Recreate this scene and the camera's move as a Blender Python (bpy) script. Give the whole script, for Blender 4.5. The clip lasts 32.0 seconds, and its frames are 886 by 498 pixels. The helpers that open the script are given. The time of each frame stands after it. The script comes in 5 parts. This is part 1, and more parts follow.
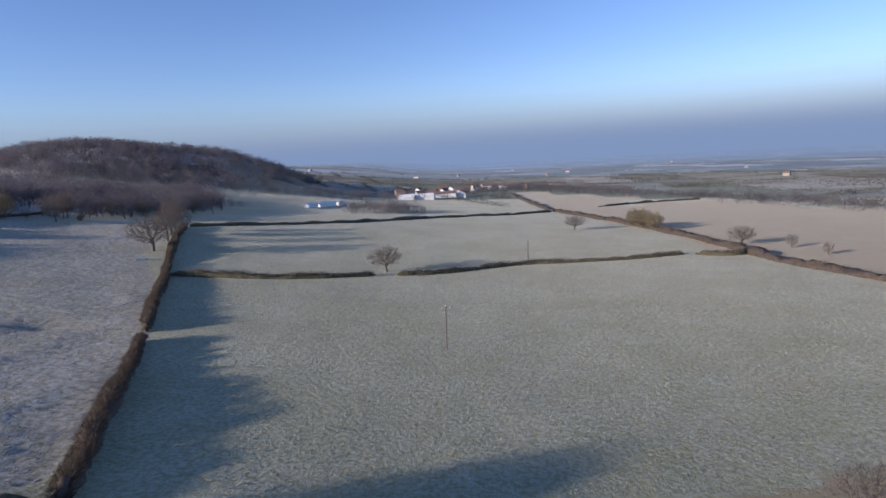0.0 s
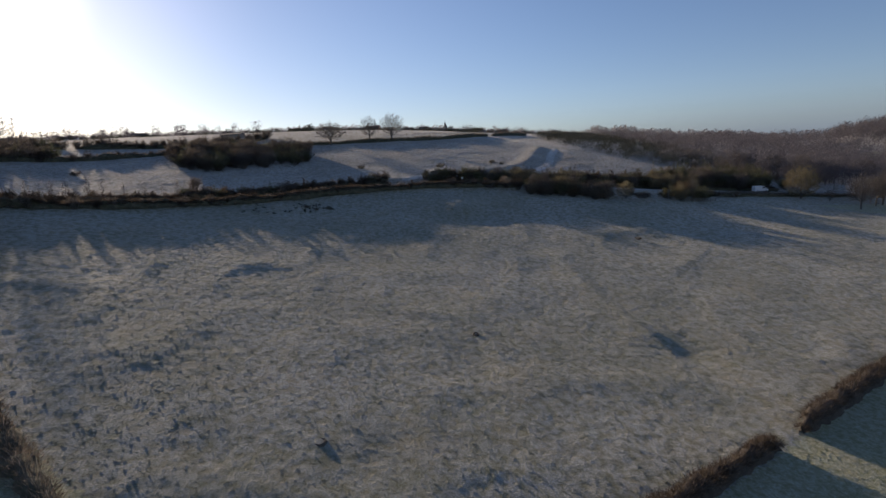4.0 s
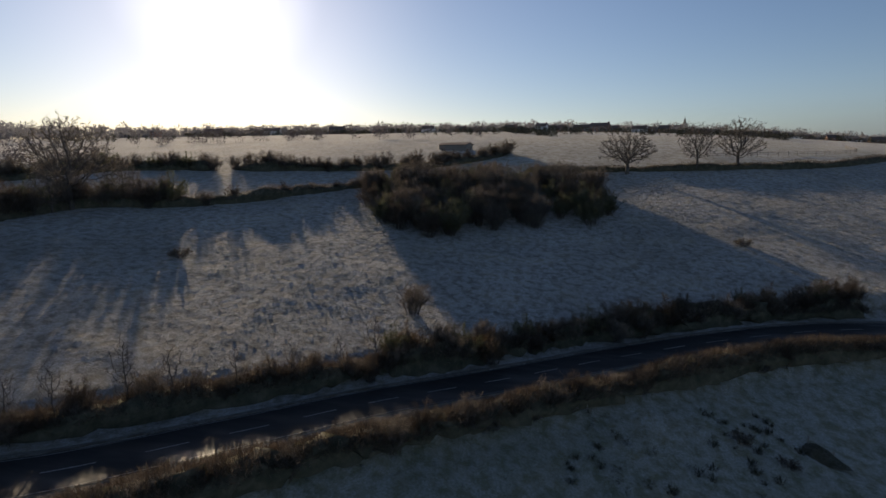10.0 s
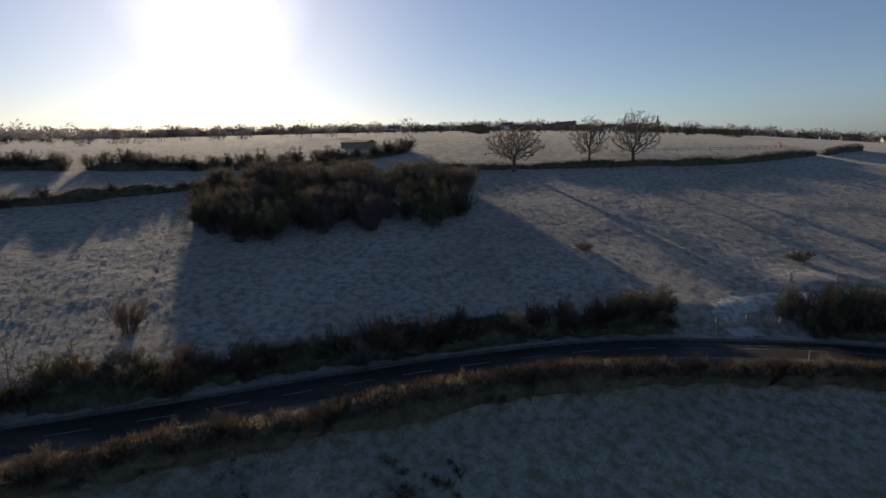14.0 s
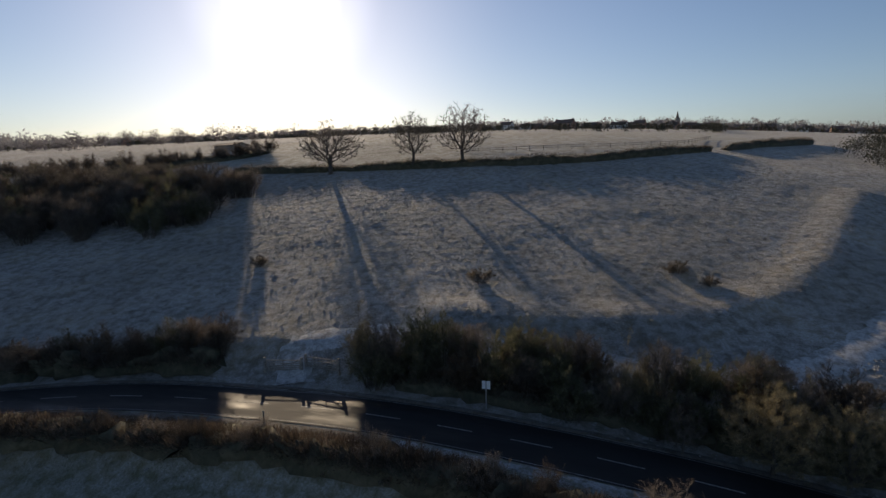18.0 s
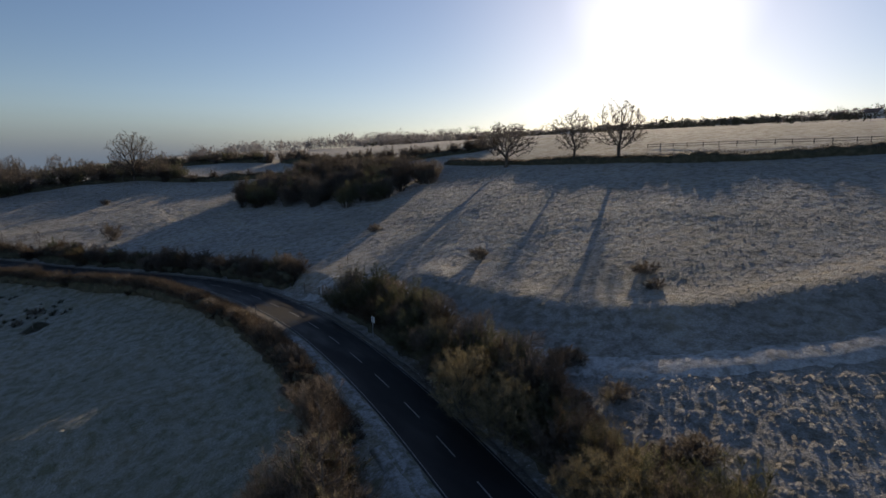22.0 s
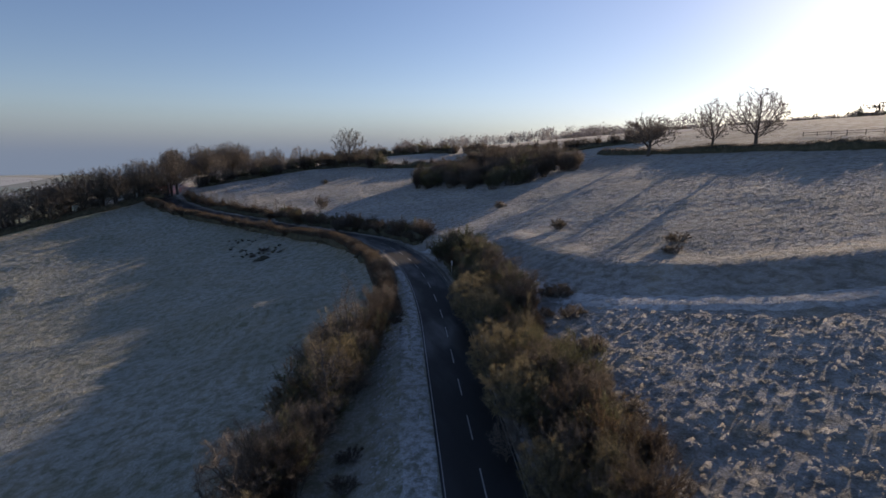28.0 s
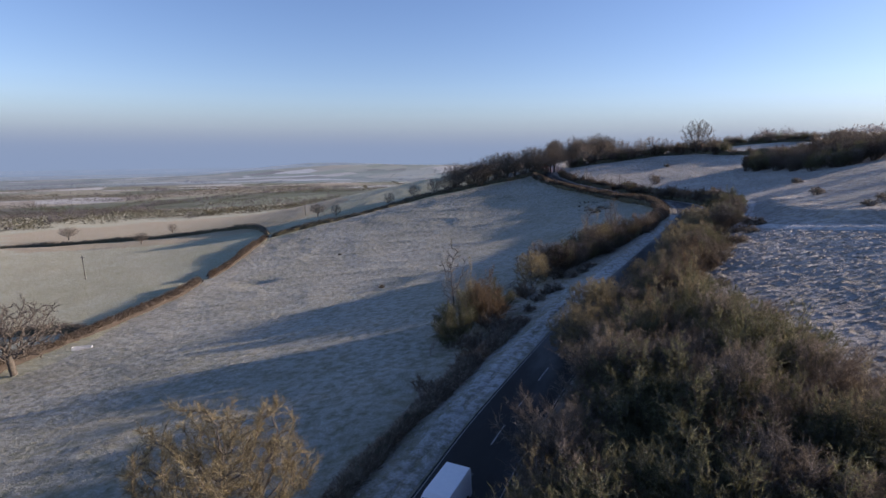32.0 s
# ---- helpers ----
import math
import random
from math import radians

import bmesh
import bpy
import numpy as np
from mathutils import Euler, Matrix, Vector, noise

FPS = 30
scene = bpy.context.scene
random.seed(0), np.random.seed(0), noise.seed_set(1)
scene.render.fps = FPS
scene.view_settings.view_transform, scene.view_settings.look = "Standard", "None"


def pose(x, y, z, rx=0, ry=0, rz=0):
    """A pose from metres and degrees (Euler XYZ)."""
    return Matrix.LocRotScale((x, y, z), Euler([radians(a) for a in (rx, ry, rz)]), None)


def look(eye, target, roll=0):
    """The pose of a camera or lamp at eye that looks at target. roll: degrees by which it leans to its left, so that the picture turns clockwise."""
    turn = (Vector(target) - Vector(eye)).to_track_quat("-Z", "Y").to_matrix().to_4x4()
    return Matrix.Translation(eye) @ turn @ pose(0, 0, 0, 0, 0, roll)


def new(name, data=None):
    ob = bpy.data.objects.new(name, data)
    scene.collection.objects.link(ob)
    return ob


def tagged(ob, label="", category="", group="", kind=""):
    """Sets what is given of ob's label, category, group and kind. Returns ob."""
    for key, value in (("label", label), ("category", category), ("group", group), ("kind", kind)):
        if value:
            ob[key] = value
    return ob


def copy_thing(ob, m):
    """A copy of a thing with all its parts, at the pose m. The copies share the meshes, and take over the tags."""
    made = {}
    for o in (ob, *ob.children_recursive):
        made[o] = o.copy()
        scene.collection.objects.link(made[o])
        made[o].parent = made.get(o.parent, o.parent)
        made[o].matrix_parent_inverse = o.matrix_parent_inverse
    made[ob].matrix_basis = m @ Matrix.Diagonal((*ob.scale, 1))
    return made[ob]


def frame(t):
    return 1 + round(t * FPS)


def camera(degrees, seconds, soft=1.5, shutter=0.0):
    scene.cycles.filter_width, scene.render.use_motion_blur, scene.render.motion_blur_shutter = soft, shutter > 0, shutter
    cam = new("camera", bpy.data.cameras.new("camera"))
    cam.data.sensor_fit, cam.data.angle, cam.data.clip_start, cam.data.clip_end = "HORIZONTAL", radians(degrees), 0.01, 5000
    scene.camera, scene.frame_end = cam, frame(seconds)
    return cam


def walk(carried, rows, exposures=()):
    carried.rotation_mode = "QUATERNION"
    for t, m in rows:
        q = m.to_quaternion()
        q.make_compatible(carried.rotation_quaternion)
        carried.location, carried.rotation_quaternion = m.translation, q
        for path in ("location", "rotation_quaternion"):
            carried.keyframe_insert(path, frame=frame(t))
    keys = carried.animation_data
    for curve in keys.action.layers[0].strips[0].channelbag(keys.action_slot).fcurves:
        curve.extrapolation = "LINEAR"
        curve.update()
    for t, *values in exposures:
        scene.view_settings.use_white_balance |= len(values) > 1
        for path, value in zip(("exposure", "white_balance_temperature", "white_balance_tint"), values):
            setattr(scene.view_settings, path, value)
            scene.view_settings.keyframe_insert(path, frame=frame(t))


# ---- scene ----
PATH = [
    (0, (23.77, -8.52, 24.96), (21.10, 89.78, 6.78), -3.51),
    (0.5, (23.37, -5.56, 24.83), (16.22, 92.56, 6.89), -3.48),
    (1, (23.03, -3.23, 24.82), (8.68, 94.14, 7.16), -3.45),
    (1.5, (22.85, -0.26, 24.47), (-1.60, 95.19, 7.39), -3.36),
    (2, (22.55, 5.15, 24.77), (-16.53, 95.64, 7.91), -3.26),
    (2.5, (21.46, 14.66, 24.66), (-33.94, 96.28, 8.25), -2.88),
    (3, (20.40, 24.96, 25.15), (-52.50, 91.42, 8.81), -2.67),
    (3.5, (16.46, 35.18, 24.60), (-71.12, 80.88, 9.09), -2.38),
    (4, (11.84, 45.25, 24.94), (-85.75, 60.72, 9.59), -2.40),
    (4.5, (4.94, 52.59, 26.52), (-91.01, 29.00, 11.13), -1.65),
    (5, (-6.66, 51.77, 27.93), (-99.96, 19.40, 12.19), -0.94),
    (5.5, (-21.46, 49.54, 29.26), (-112.05, 10.48, 12.86), -0.21),
    (6, (-37.39, 46.21, 30.65), (-125.90, 2.90, 13.61), 0.36),
    (6.5, (-52.39, 42.10, 32.27), (-140.09, -2.70, 14.93), 0.59),
    (6.6, (-55.09, 39.35, 32.74), (-143.07, -4.91, 15.40), 0.59),
    (6.7, (-57.79, 36.61, 33.21), (-146.46, -6.26, 15.87), 0.57),
    (6.8, (-60.49, 33.87, 33.67), (-150.05, -7.11, 16.34), 0.56),
    (6.9, (-63.20, 31.12, 34.14), (-153.66, -7.82, 16.81), 0.55),
    (7, (-65.90, 28.38, 34.61), (-157.11, -8.77, 17.28), 0.54),
    (7.1, (-68.56, 25.60, 35.08), (-160.40, -9.99, 17.78), 0.55),
    (7.2, (-71.23, 22.82, 35.54), (-163.66, -11.23, 18.30), 0.57),
    (7.3, (-73.90, 20.04, 36.01), (-166.90, -12.45, 18.84), 0.60),
    (7.4, (-76.56, 17.26, 36.47), (-170.13, -13.63, 19.39), 0.62),
    (7.5, (-79.23, 14.48, 36.94), (-173.35, -14.73, 19.93), 0.63),
    (7.6, (-82.31, 12.22, 37.66), (-177.01, -15.06, 20.72), 0.60),
    (7.7, (-85.39, 9.96, 38.39), (-180.70, -15.14, 21.52), 0.54),
    (7.8, (-88.25, 7.86, 39.06), (-184.12, -15.10, 22.27), 0.45),
    (7.9, (-90.70, 6.07, 39.63), (-187.00, -15.05, 22.91), 0.36),
    (8, (-92.93, 4.44, 40.16), (-189.50, -15.45, 23.49), 0.29),
    (8.5, (-97.57, 6.70, 40.55), (-194.70, -10.45, 24.04), 0.03),
    (9, (-98.98, 8.09, 40.45), (-196.43, -7.11, 23.94), -0.04),
    (9.5, (-100.06, 9.49, 40.34), (-197.49, -5.84, 23.79), -0.05),
    (10, (-101.20, 10.99, 40.16), (-198.58, -4.66, 23.67), -0.04),
    (10.5, (-102.13, 12.45, 40.05), (-199.51, -3.28, 23.62), -0.02),
    (11, (-103.09, 14.00, 39.91), (-200.47, -1.75, 23.48), -0.02),
    (11.5, (-103.88, 15.68, 39.81), (-201.25, -0.10, 23.39), -0.10),
    (12, (-104.77, 17.49, 39.72), (-202.13, 1.58, 23.30), -0.21),
    (12.5, (-106.44, 20.74, 39.63), (-203.76, 4.63, 23.21), -0.27),
    (13, (-109.20, 26.59, 39.59), (-206.54, 10.49, 23.25), -0.42),
    (13.5, (-112.27, 33.28, 39.58), (-209.61, 17.35, 23.13), -0.39),
    (14, (-115.74, 39.62, 39.13), (-213.19, 24.20, 22.86), -0.36),
    (14.5, (-119.12, 46.13, 39.09), (-216.62, 31.01, 22.83), -0.26),
    (16.5, (-132.89, 71.91, 38.30), (-230.56, 57.32, 22.55), -1.25),
    (17, (-135.76, 78.30, 38.31), (-233.47, 64.07, 22.46), -1.26),
    (17.5, (-137.81, 85.09, 38.41), (-234.93, 67.37, 22.48), -1.19),
    (18, (-139.64, 92.00, 38.23), (-234.84, 65.78, 22.47), -1.16),
    (18.5, (-141.17, 98.77, 38.29), (-233.75, 64.42, 22.53), -0.99),
    (19, (-142.94, 105.74, 38.20), (-231.39, 61.79, 22.52), -0.94),
    (19.5, (-144.82, 112.62, 38.22), (-228.54, 60.25, 22.48), -0.82),
    (20, (-146.57, 119.57, 38.12), (-224.64, 59.08, 22.40), -0.82),
    (20.5, (-148.41, 126.76, 38.00), (-219.58, 58.31, 22.21), -0.85),
    (21, (-149.89, 132.32, 37.81), (-214.72, 57.87, 21.91), -0.66),
    (21.5, (-150.32, 133.99, 37.86), (-213.23, 57.93, 21.81), -0.46),
    (22, (-150.73, 135.52, 37.88), (-211.90, 58.07, 21.74), -0.20),
    (22.5, (-151.28, 137.38, 37.96), (-209.99, 58.09, 21.64), -0.09),
    (23, (-151.84, 139.01, 37.82), (-207.92, 57.83, 21.56), -0.01),
    (23.5, (-152.36, 140.79, 37.80), (-206.27, 58.18, 21.43), -0.03),
    (24, (-152.92, 142.57, 37.55), (-204.69, 58.58, 21.26), -0.11),
    (24.5, (-153.31, 144.39, 37.50), (-202.72, 59.01, 21.12), -0.04),
    (26.5, (-155.35, 151.48, 36.92), (-195.87, 61.57, 20.36), 0.07),
    (27, (-155.82, 153.32, 36.60), (-193.74, 62.29, 20.04), -0.05),
    (27.5, (-156.62, 156.34, 36.54), (-190.94, 63.93, 19.77), 0.01),
    (28, (-158.00, 161.73, 36.22), (-184.67, 66.86, 19.24), 0.07),
    (28.5, (-159.98, 168.97, 36.04), (-176.32, 71.84, 18.78), 0.14),
    (29, (-161.85, 175.91, 35.99), (-167.60, 77.67, 18.19), 0.40),
    (29.5, (-164.03, 182.69, 35.61), (-157.97, 84.50, 17.67), 0.10),
    (30, (-166.04, 189.77, 35.28), (-150.19, 92.69, 17.27), -0.02),
    (30.5, (-167.78, 196.48, 35.15), (-141.86, 101.65, 16.83), 0.02),
    (31, (-169.70, 203.34, 34.65), (-134.96, 111.38, 16.30), 0.05),
    (31.5, (-171.76, 209.76, 33.97), (-134.10, 118.96, 15.63), 0.14),
    (32, (-173.68, 216.28, 33.13), (-135.11, 125.79, 15.12), 0.17),
]
cam = camera(78.7, 32.0)
EXPOSURES = [(0, 0.45, 5550, 29), (2, 0.47, 5620, 29), (3, 0.5, 6000, 28), (4, 0.0, 6390, 24), (4.5, -0.22, 6540, 21), (6.5, -0.34, 6640, 20), (14, -0.36, 6640, 20), (22, -0.29, 6640, 20), (24.5, -0.27, 6560, 21), (27, -0.03, 6600, 24), (28, 0.13, 6560, 26), (29, 0.4, 6450, 28), (30, 0.52, 6220, 29), (32, 0.58, 6030, 29)]
walk(cam, [(t, look(eye, target, roll)) for t, eye, target, roll in PATH], EXPOSURES)

# ---- light: low winter sun over the ridge, clear sky with haze ----
SUN_YAW, SUN_UP = 120.6, 15.4
SUN_DIR = Vector((-math.sin(radians(SUN_YAW)) * math.cos(radians(SUN_UP)), math.cos(radians(SUN_YAW)) * math.cos(radians(SUN_UP)), math.sin(radians(SUN_UP))))
world = bpy.data.worlds.new("winter_sky")
scene.world = world
world.use_nodes = True
wn, wl = world.node_tree.nodes, world.node_tree.links
wn.clear()
sky = wn.new("ShaderNodeTexSky")
sky.sky_type, sky.sun_disc = "NISHITA", False
sky.sun_elevation, sky.sun_rotation = radians(SUN_UP), math.atan2(SUN_DIR.x, SUN_DIR.y)
sky.altitude, sky.air_density, sky.dust_density, sky.ozone_density = 100, 1.0, 0.3, 3.2
back = wn.new("ShaderNodeBackground")
back.inputs["Strength"].default_value = 0.105
out = wn.new("ShaderNodeOutputWorld")
wl.new(sky.outputs[0], back.inputs["Color"])
# the aureole of the low sun in the misty air
dirn, dot, away = wn.new("ShaderNodeTexCoord"), wn.new("ShaderNodeVectorMath"), wn.new("ShaderNodeMath")
dot.operation, away.operation = "DOT_PRODUCT", "ARCCOSINE"
dot.inputs[1].default_value = SUN_DIR
aureole = wn.new("ShaderNodeValToRGB")
aureole.color_ramp.interpolation = "EASE"
for pos, v in ((0.05, 0.8), (0.1, 0.2), (0.17, 0.06), (0.4, 0.02)):
    aureole.color_ramp.elements.new(pos).color = (v, v * 0.97, v * 0.92, 1)
aureole.color_ramp.elements[0].color = (1, 1, 1, 1)
aureole.color_ramp.elements[-1].color = (0, 0, 0, 1)
glow, both = wn.new("ShaderNodeBackground"), wn.new("ShaderNodeAddShader")
glow.inputs["Strength"].default_value = 1.5
wl.new(dirn.outputs["Generated"], dot.inputs[0])
wl.new(dot.outputs["Value"], away.inputs[0])
wl.new(away.outputs[0], aureole.inputs[0])
wl.new(aureole.outputs[0], glow.inputs["Color"])
wl.new(back.outputs[0], both.inputs[0])
wl.new(glow.outputs[0], both.inputs[1])
wl.new(both.outputs[0], out.inputs["Surface"])
sun = new("sun", bpy.data.lights.new("sun", "SUN"))
sun.data.energy, sun.data.angle, sun.data.color = 5.0, radians(0.6), (1.0, 0.845, 0.56)
sun.matrix_world = look(SUN_DIR * 400, (0, 0, 0))

# ---- the lie of the land: a hillside that rises towards the sun and falls to a plain ----
LAND = [13.4, -42.1, -13.4, 5.4, 6.9, -15.5, -7.6, 12.8, 2.8, -6.0, 1.8, 2.0, 3.7, 3.2, 1.1, 4.0, -2.7, -0.8, 1.0, -0.7, 5.7, -2.8, -0.7, 1.2, -1.1, 5.6, 1.9, -4.8, -3.7, -0.0, 4.4, 5.0, -2.4, -1.2, -1.3, 1.2, 0.7, -2.2, -1.3, -4.5]
BUMPS = [(p, q) for p in (-290, -225, -160, -95, -30, 35) for q in (-90, -25, 40, 105, 170)]
BANK = [(-194, 78), (-194, 92), (-196, 103), (-203, 112), (-213, 119), (-229, 127), (-247, 136)]
ROAD = [(-200, 470), (-182, 370), (-170, 290), (-164, 240), (-162, 210), (-162.2, 184), (-163.2, 170), (-165.2, 153), (-167.8, 139.5), (-172, 117), (-175.4, 98), (-177.3, 80), (-177.3, 66), (-175.5, 50), (-170.5, 35), (-164, 22), (-157, 11), (-147.5, -2.5), (-138.5, -12.5), (-128, -24), (-118, -40), (-110, -60), (-103, -85), (-96, -120), (-86, -190), (-60, -310)]


def spline(pts, step):
    """Points every step metres or so along a smooth line through pts."""
    p = [np.array(q, float) for q in pts]
    p = [2 * p[0] - p[1]] + p + [2 * p[-1] - p[-2]]
    res = []
    for a, b, c, d in zip(p, p[1:], p[2:], p[3:]):
        n = max(1, int(np.linalg.norm(c - b) / step))
        for k in range(n):
            t = k / n
            res.append(0.5 * (2 * b + (c - a) * t + (2 * a - 5 * b + 4 * c - d) * t * t + (3 * b - a - 3 * c + d) * t ** 3))
    return np.array(res + [p[-2]])


ROAD_LINE = spline(ROAD, 2.5)


def raw_land(x, y):
    x, y = np.asarray(x, float), np.asarray(y, float)
    X, Y = np.tanh((x + 130) / 300), np.tanh((y - 90) / 330)
    z = sum(c * b for c, b in zip(LAND, (1.0, X, Y, X * X, X * Y, Y * Y, X ** 3, X * X * Y, X * Y * Y, Y ** 3)))
    for c, (p, q) in zip(LAND[10:], BUMPS):
        z = z + c * np.exp(-((x - p) ** 2 + (y - q) ** 2) / 7688)
    # the wooded knoll
    u, v = (x + 310) * 0.88 + (y - 607) * 0.477, -(x + 310) * 0.477 + (y - 607) * 0.88
    z = z + 35 * np.exp(-((u / 150) ** 4 + (v / 150) ** 2))
    # a mound and a hollow in the rough field
    z = z + 1.5 * np.exp(-(((x + 152) / 9) ** 2 + ((y - 76.5) / 5) ** 2)) - 1.1 * np.exp(-(((x + 141) / 7) ** 2 + ((y - 82) / 7) ** 2)) - 0.8 * np.exp(-(((x + 62) / 6) ** 2 + ((y - 96) / 5) ** 2))
    # the steep bank above the farm track
    near = np.full(x.shape, 1e9)
    for (ax, ay), (bx, by) in zip(BANK, BANK[1:]):
        t = np.clip(((x - ax) * (bx - ax) + (y - ay) * (by - ay)) / ((bx - ax) ** 2 + (by - ay) ** 2), 0, 1)
        near = np.minimum(near, np.hypot(x - ax - t * (bx - ax), y - ay - t * (by - ay)))
    z = z + 0.7 * np.exp(-(near / 3.2) ** 2)
    # distance: gently falling plain
    far = np.clip((np.hypot(x, y) - 700) / 3000, 0, 1)
    z = z - 75 * far * np.maximum(np.clip((x + 300) / 500, 0, 1), np.clip((np.abs(y) - 750) / 500, 0, 1))
    # low hills beyond the plain to the south
    z = z + 62 * np.exp(-(((x - 1450) / 520) ** 2 + ((y + 2150) / 420) ** 2)) + 42 * np.exp(-(((x - 700) / 420) ** 2 + ((y + 2300) / 420) ** 2))
    return z


def road_near(x, y):
    """Distance to the road's middle line and the land's height there."""
    x, y = np.asarray(x, float), np.asarray(y, float)
    best = np.full(x.shape, 1e9)
    zz = np.zeros(x.shape)
    for (ax, ay), (bx, by), za, zb in zip(ROAD_LINE, ROAD_LINE[1:], ROAD_Z, ROAD_Z[1:]):
        dx, dy = bx - ax, by - ay
        t = np.clip(((x - ax) * dx + (y - ay) * dy) / (dx * dx + dy * dy), 0, 1)
        d = np.hypot(x - ax - t * dx, y - ay - t * dy)
        near = d < best
        best = np.where(near, d, best)
        zz = np.where(near, za + t * (zb - za), zz)
    return best, zz


ROAD_Z = raw_land(ROAD_LINE[:, 0], ROAD_LINE[:, 1])


def land(x, y):
    """Height of the ground, with the road's shelf cut into the slope."""
    x, y = np.asarray(x, float), np.asarray(y, float)
    z = raw_land(x, y)
    flat = (x > -235) & (x < -40) & (y > -320) & (y < 470)
    if flat.any():
        d, rz = road_near(x[flat], y[flat])
        w = np.clip((9.0 - d) / 5.0, 0, 1)
        w = w * w * (3 - 2 * w)
        z = z.copy()
        z[flat] = z[flat] * (1 - w) + (rz - 0.06) * w
    return z


def gz(x, y):
    return float(land(np.array([x]), np.array([y]))[0])


# ---- materials ----
def mat(name, rough=0.9, metal=0.0):
    m = bpy.data.materials.new(name)
    m.use_nodes = True
    nt = m.node_tree
    bs = nt.nodes["Principled BSDF"]
    bs.inputs["Roughness"].default_value = rough
    bs.inputs["Metallic"].default_value = metal
    return m, nt, bs


def noise_tex(nt, scale, detail=4.0, rough=0.6, coord="Object", stretch=None):
    tc = nt.nodes.new("ShaderNodeTexCoord")
    n = nt.nodes.new("ShaderNodeTexNoise")
    n.inputs["Scale"].default_value, n.inputs["Detail"].default_value, n.inputs["Roughness"].default_value = scale, detail, rough
    if stretch:
        mp = nt.nodes.new("ShaderNodeMapping")
        mp.inputs["Scale"].default_value = stretch
        nt.links.new(tc.outputs[coord], mp.inputs[0])
        nt.links.new(mp.outputs[0], n.inputs["Vector"])
    else:
        nt.links.new(tc.outputs[coord], n.inputs["Vector"])
    return n.outputs["Fac"]


def ramp(nt, fac, stops):
    r = nt.nodes.new("ShaderNodeValToRGB")
    while len(r.color_ramp.elements) < len(stops):
        r.color_ramp.elements.new(0.5)
    for e, (p, c) in zip(r.color_ramp.elements, stops):
        e.position, e.color = p, (*c, 1) if len(c) == 3 else c
    nt.links.new(fac, r.inputs[0])
    return r.outputs[0]


def mixc(nt, fac, a, b, mode="MIX"):
    m = nt.nodes.new("ShaderNodeMix")
    m.data_type, m.blend_type = "RGBA", mode
    for sock, v in ((m.inputs["Factor"], fac), (m.inputs["A"], a), (m.inputs["B"], b)):
        if isinstance(v, (int, float)):
            sock.default_value = v
        elif isinstance(v, tuple):
            sock.default_value = (*v, 1)
        else:
            nt.links.new(v, sock)
    return m.outputs["Result"]


def bump(nt, bs, height, strength, dist):
    b = nt.nodes.new("ShaderNodeBump")
    b.inputs["Strength"].default_value, b.inputs["Distance"].default_value = strength, dist
    nt.links.new(height, b.inputs["Height"])
    nt.links.new(b.outputs[0], bs.inputs["Normal"])


def grass(name, green, frost, amount, tuft=1.1, straw=(0.30, 0.24, 0.14), straw_amt=0.25, sheen=0.15, blade=0.0):
    """Winter grass under hoar frost: blades, tussocks, bare and frosted patches."""
    m, nt, bs = mat(name, 0.95)
    fine = noise_tex(nt, 5.0, 5, 0.75)
    tuftn = noise_tex(nt, tuft, 3, 0.6)
    broad = noise_tex(nt, 0.045, 4, 0.6)
    patch = noise_tex(nt, 0.16, 4, 0.65)
    base = mixc(nt, ramp(nt, patch, [(0.45, (0, 0, 0)), (0.7, (straw_amt,) * 3)]), green, straw)
    f1 = ramp(nt, fine, [(0.36 - amount * 0.2, (0, 0, 0)), (0.74 - amount * 0.2, (1, 1, 1))])
    f2 = ramp(nt, tuftn, [(0.36, (0.2,) * 3), (0.58, (1, 1, 1))])
    f3 = ramp(nt, broad, [(0.36, (0.62,) * 3), (0.62, (1, 1, 1))])
    k = mixc(nt, 1.0, mixc(nt, 1.0, f1, f2, "MULTIPLY"), f3, "MULTIPLY")
    col = mixc(nt, k, base, frost)
    nt.links.new(col, bs.inputs["Base Color"])
    hump = noise_tex(nt, 0.42, 3, 0.55, stretch=(1.0, 1.3, 1.0))
    h = mixc(nt, 0.4, mixc(nt, 0.35, tuftn, fine), hump)
    bump(nt, bs, h, 1.0, 0.6)
    bs.inputs["Specular IOR Level"].default_value = 0.25
    bs.inputs["Sheen Weight"].default_value, bs.inputs["Sheen Roughness"].default_value = sheen, 0.45
    if blade:
        tl, mx = nt.nodes.new("ShaderNodeBsdfTranslucent"), nt.nodes.new("ShaderNodeMixShader")
        nt.links.new(col, tl.inputs["Color"])
        mx.inputs[0].default_value = blade
        nt.links.new(bs.outputs[0], mx.inputs[1])
        nt.links.new(tl.outputs[0], mx.inputs[2])
        nt.links.new(mx.outputs[0], nt.nodes["Material Output"].inputs["Surface"])
    return m


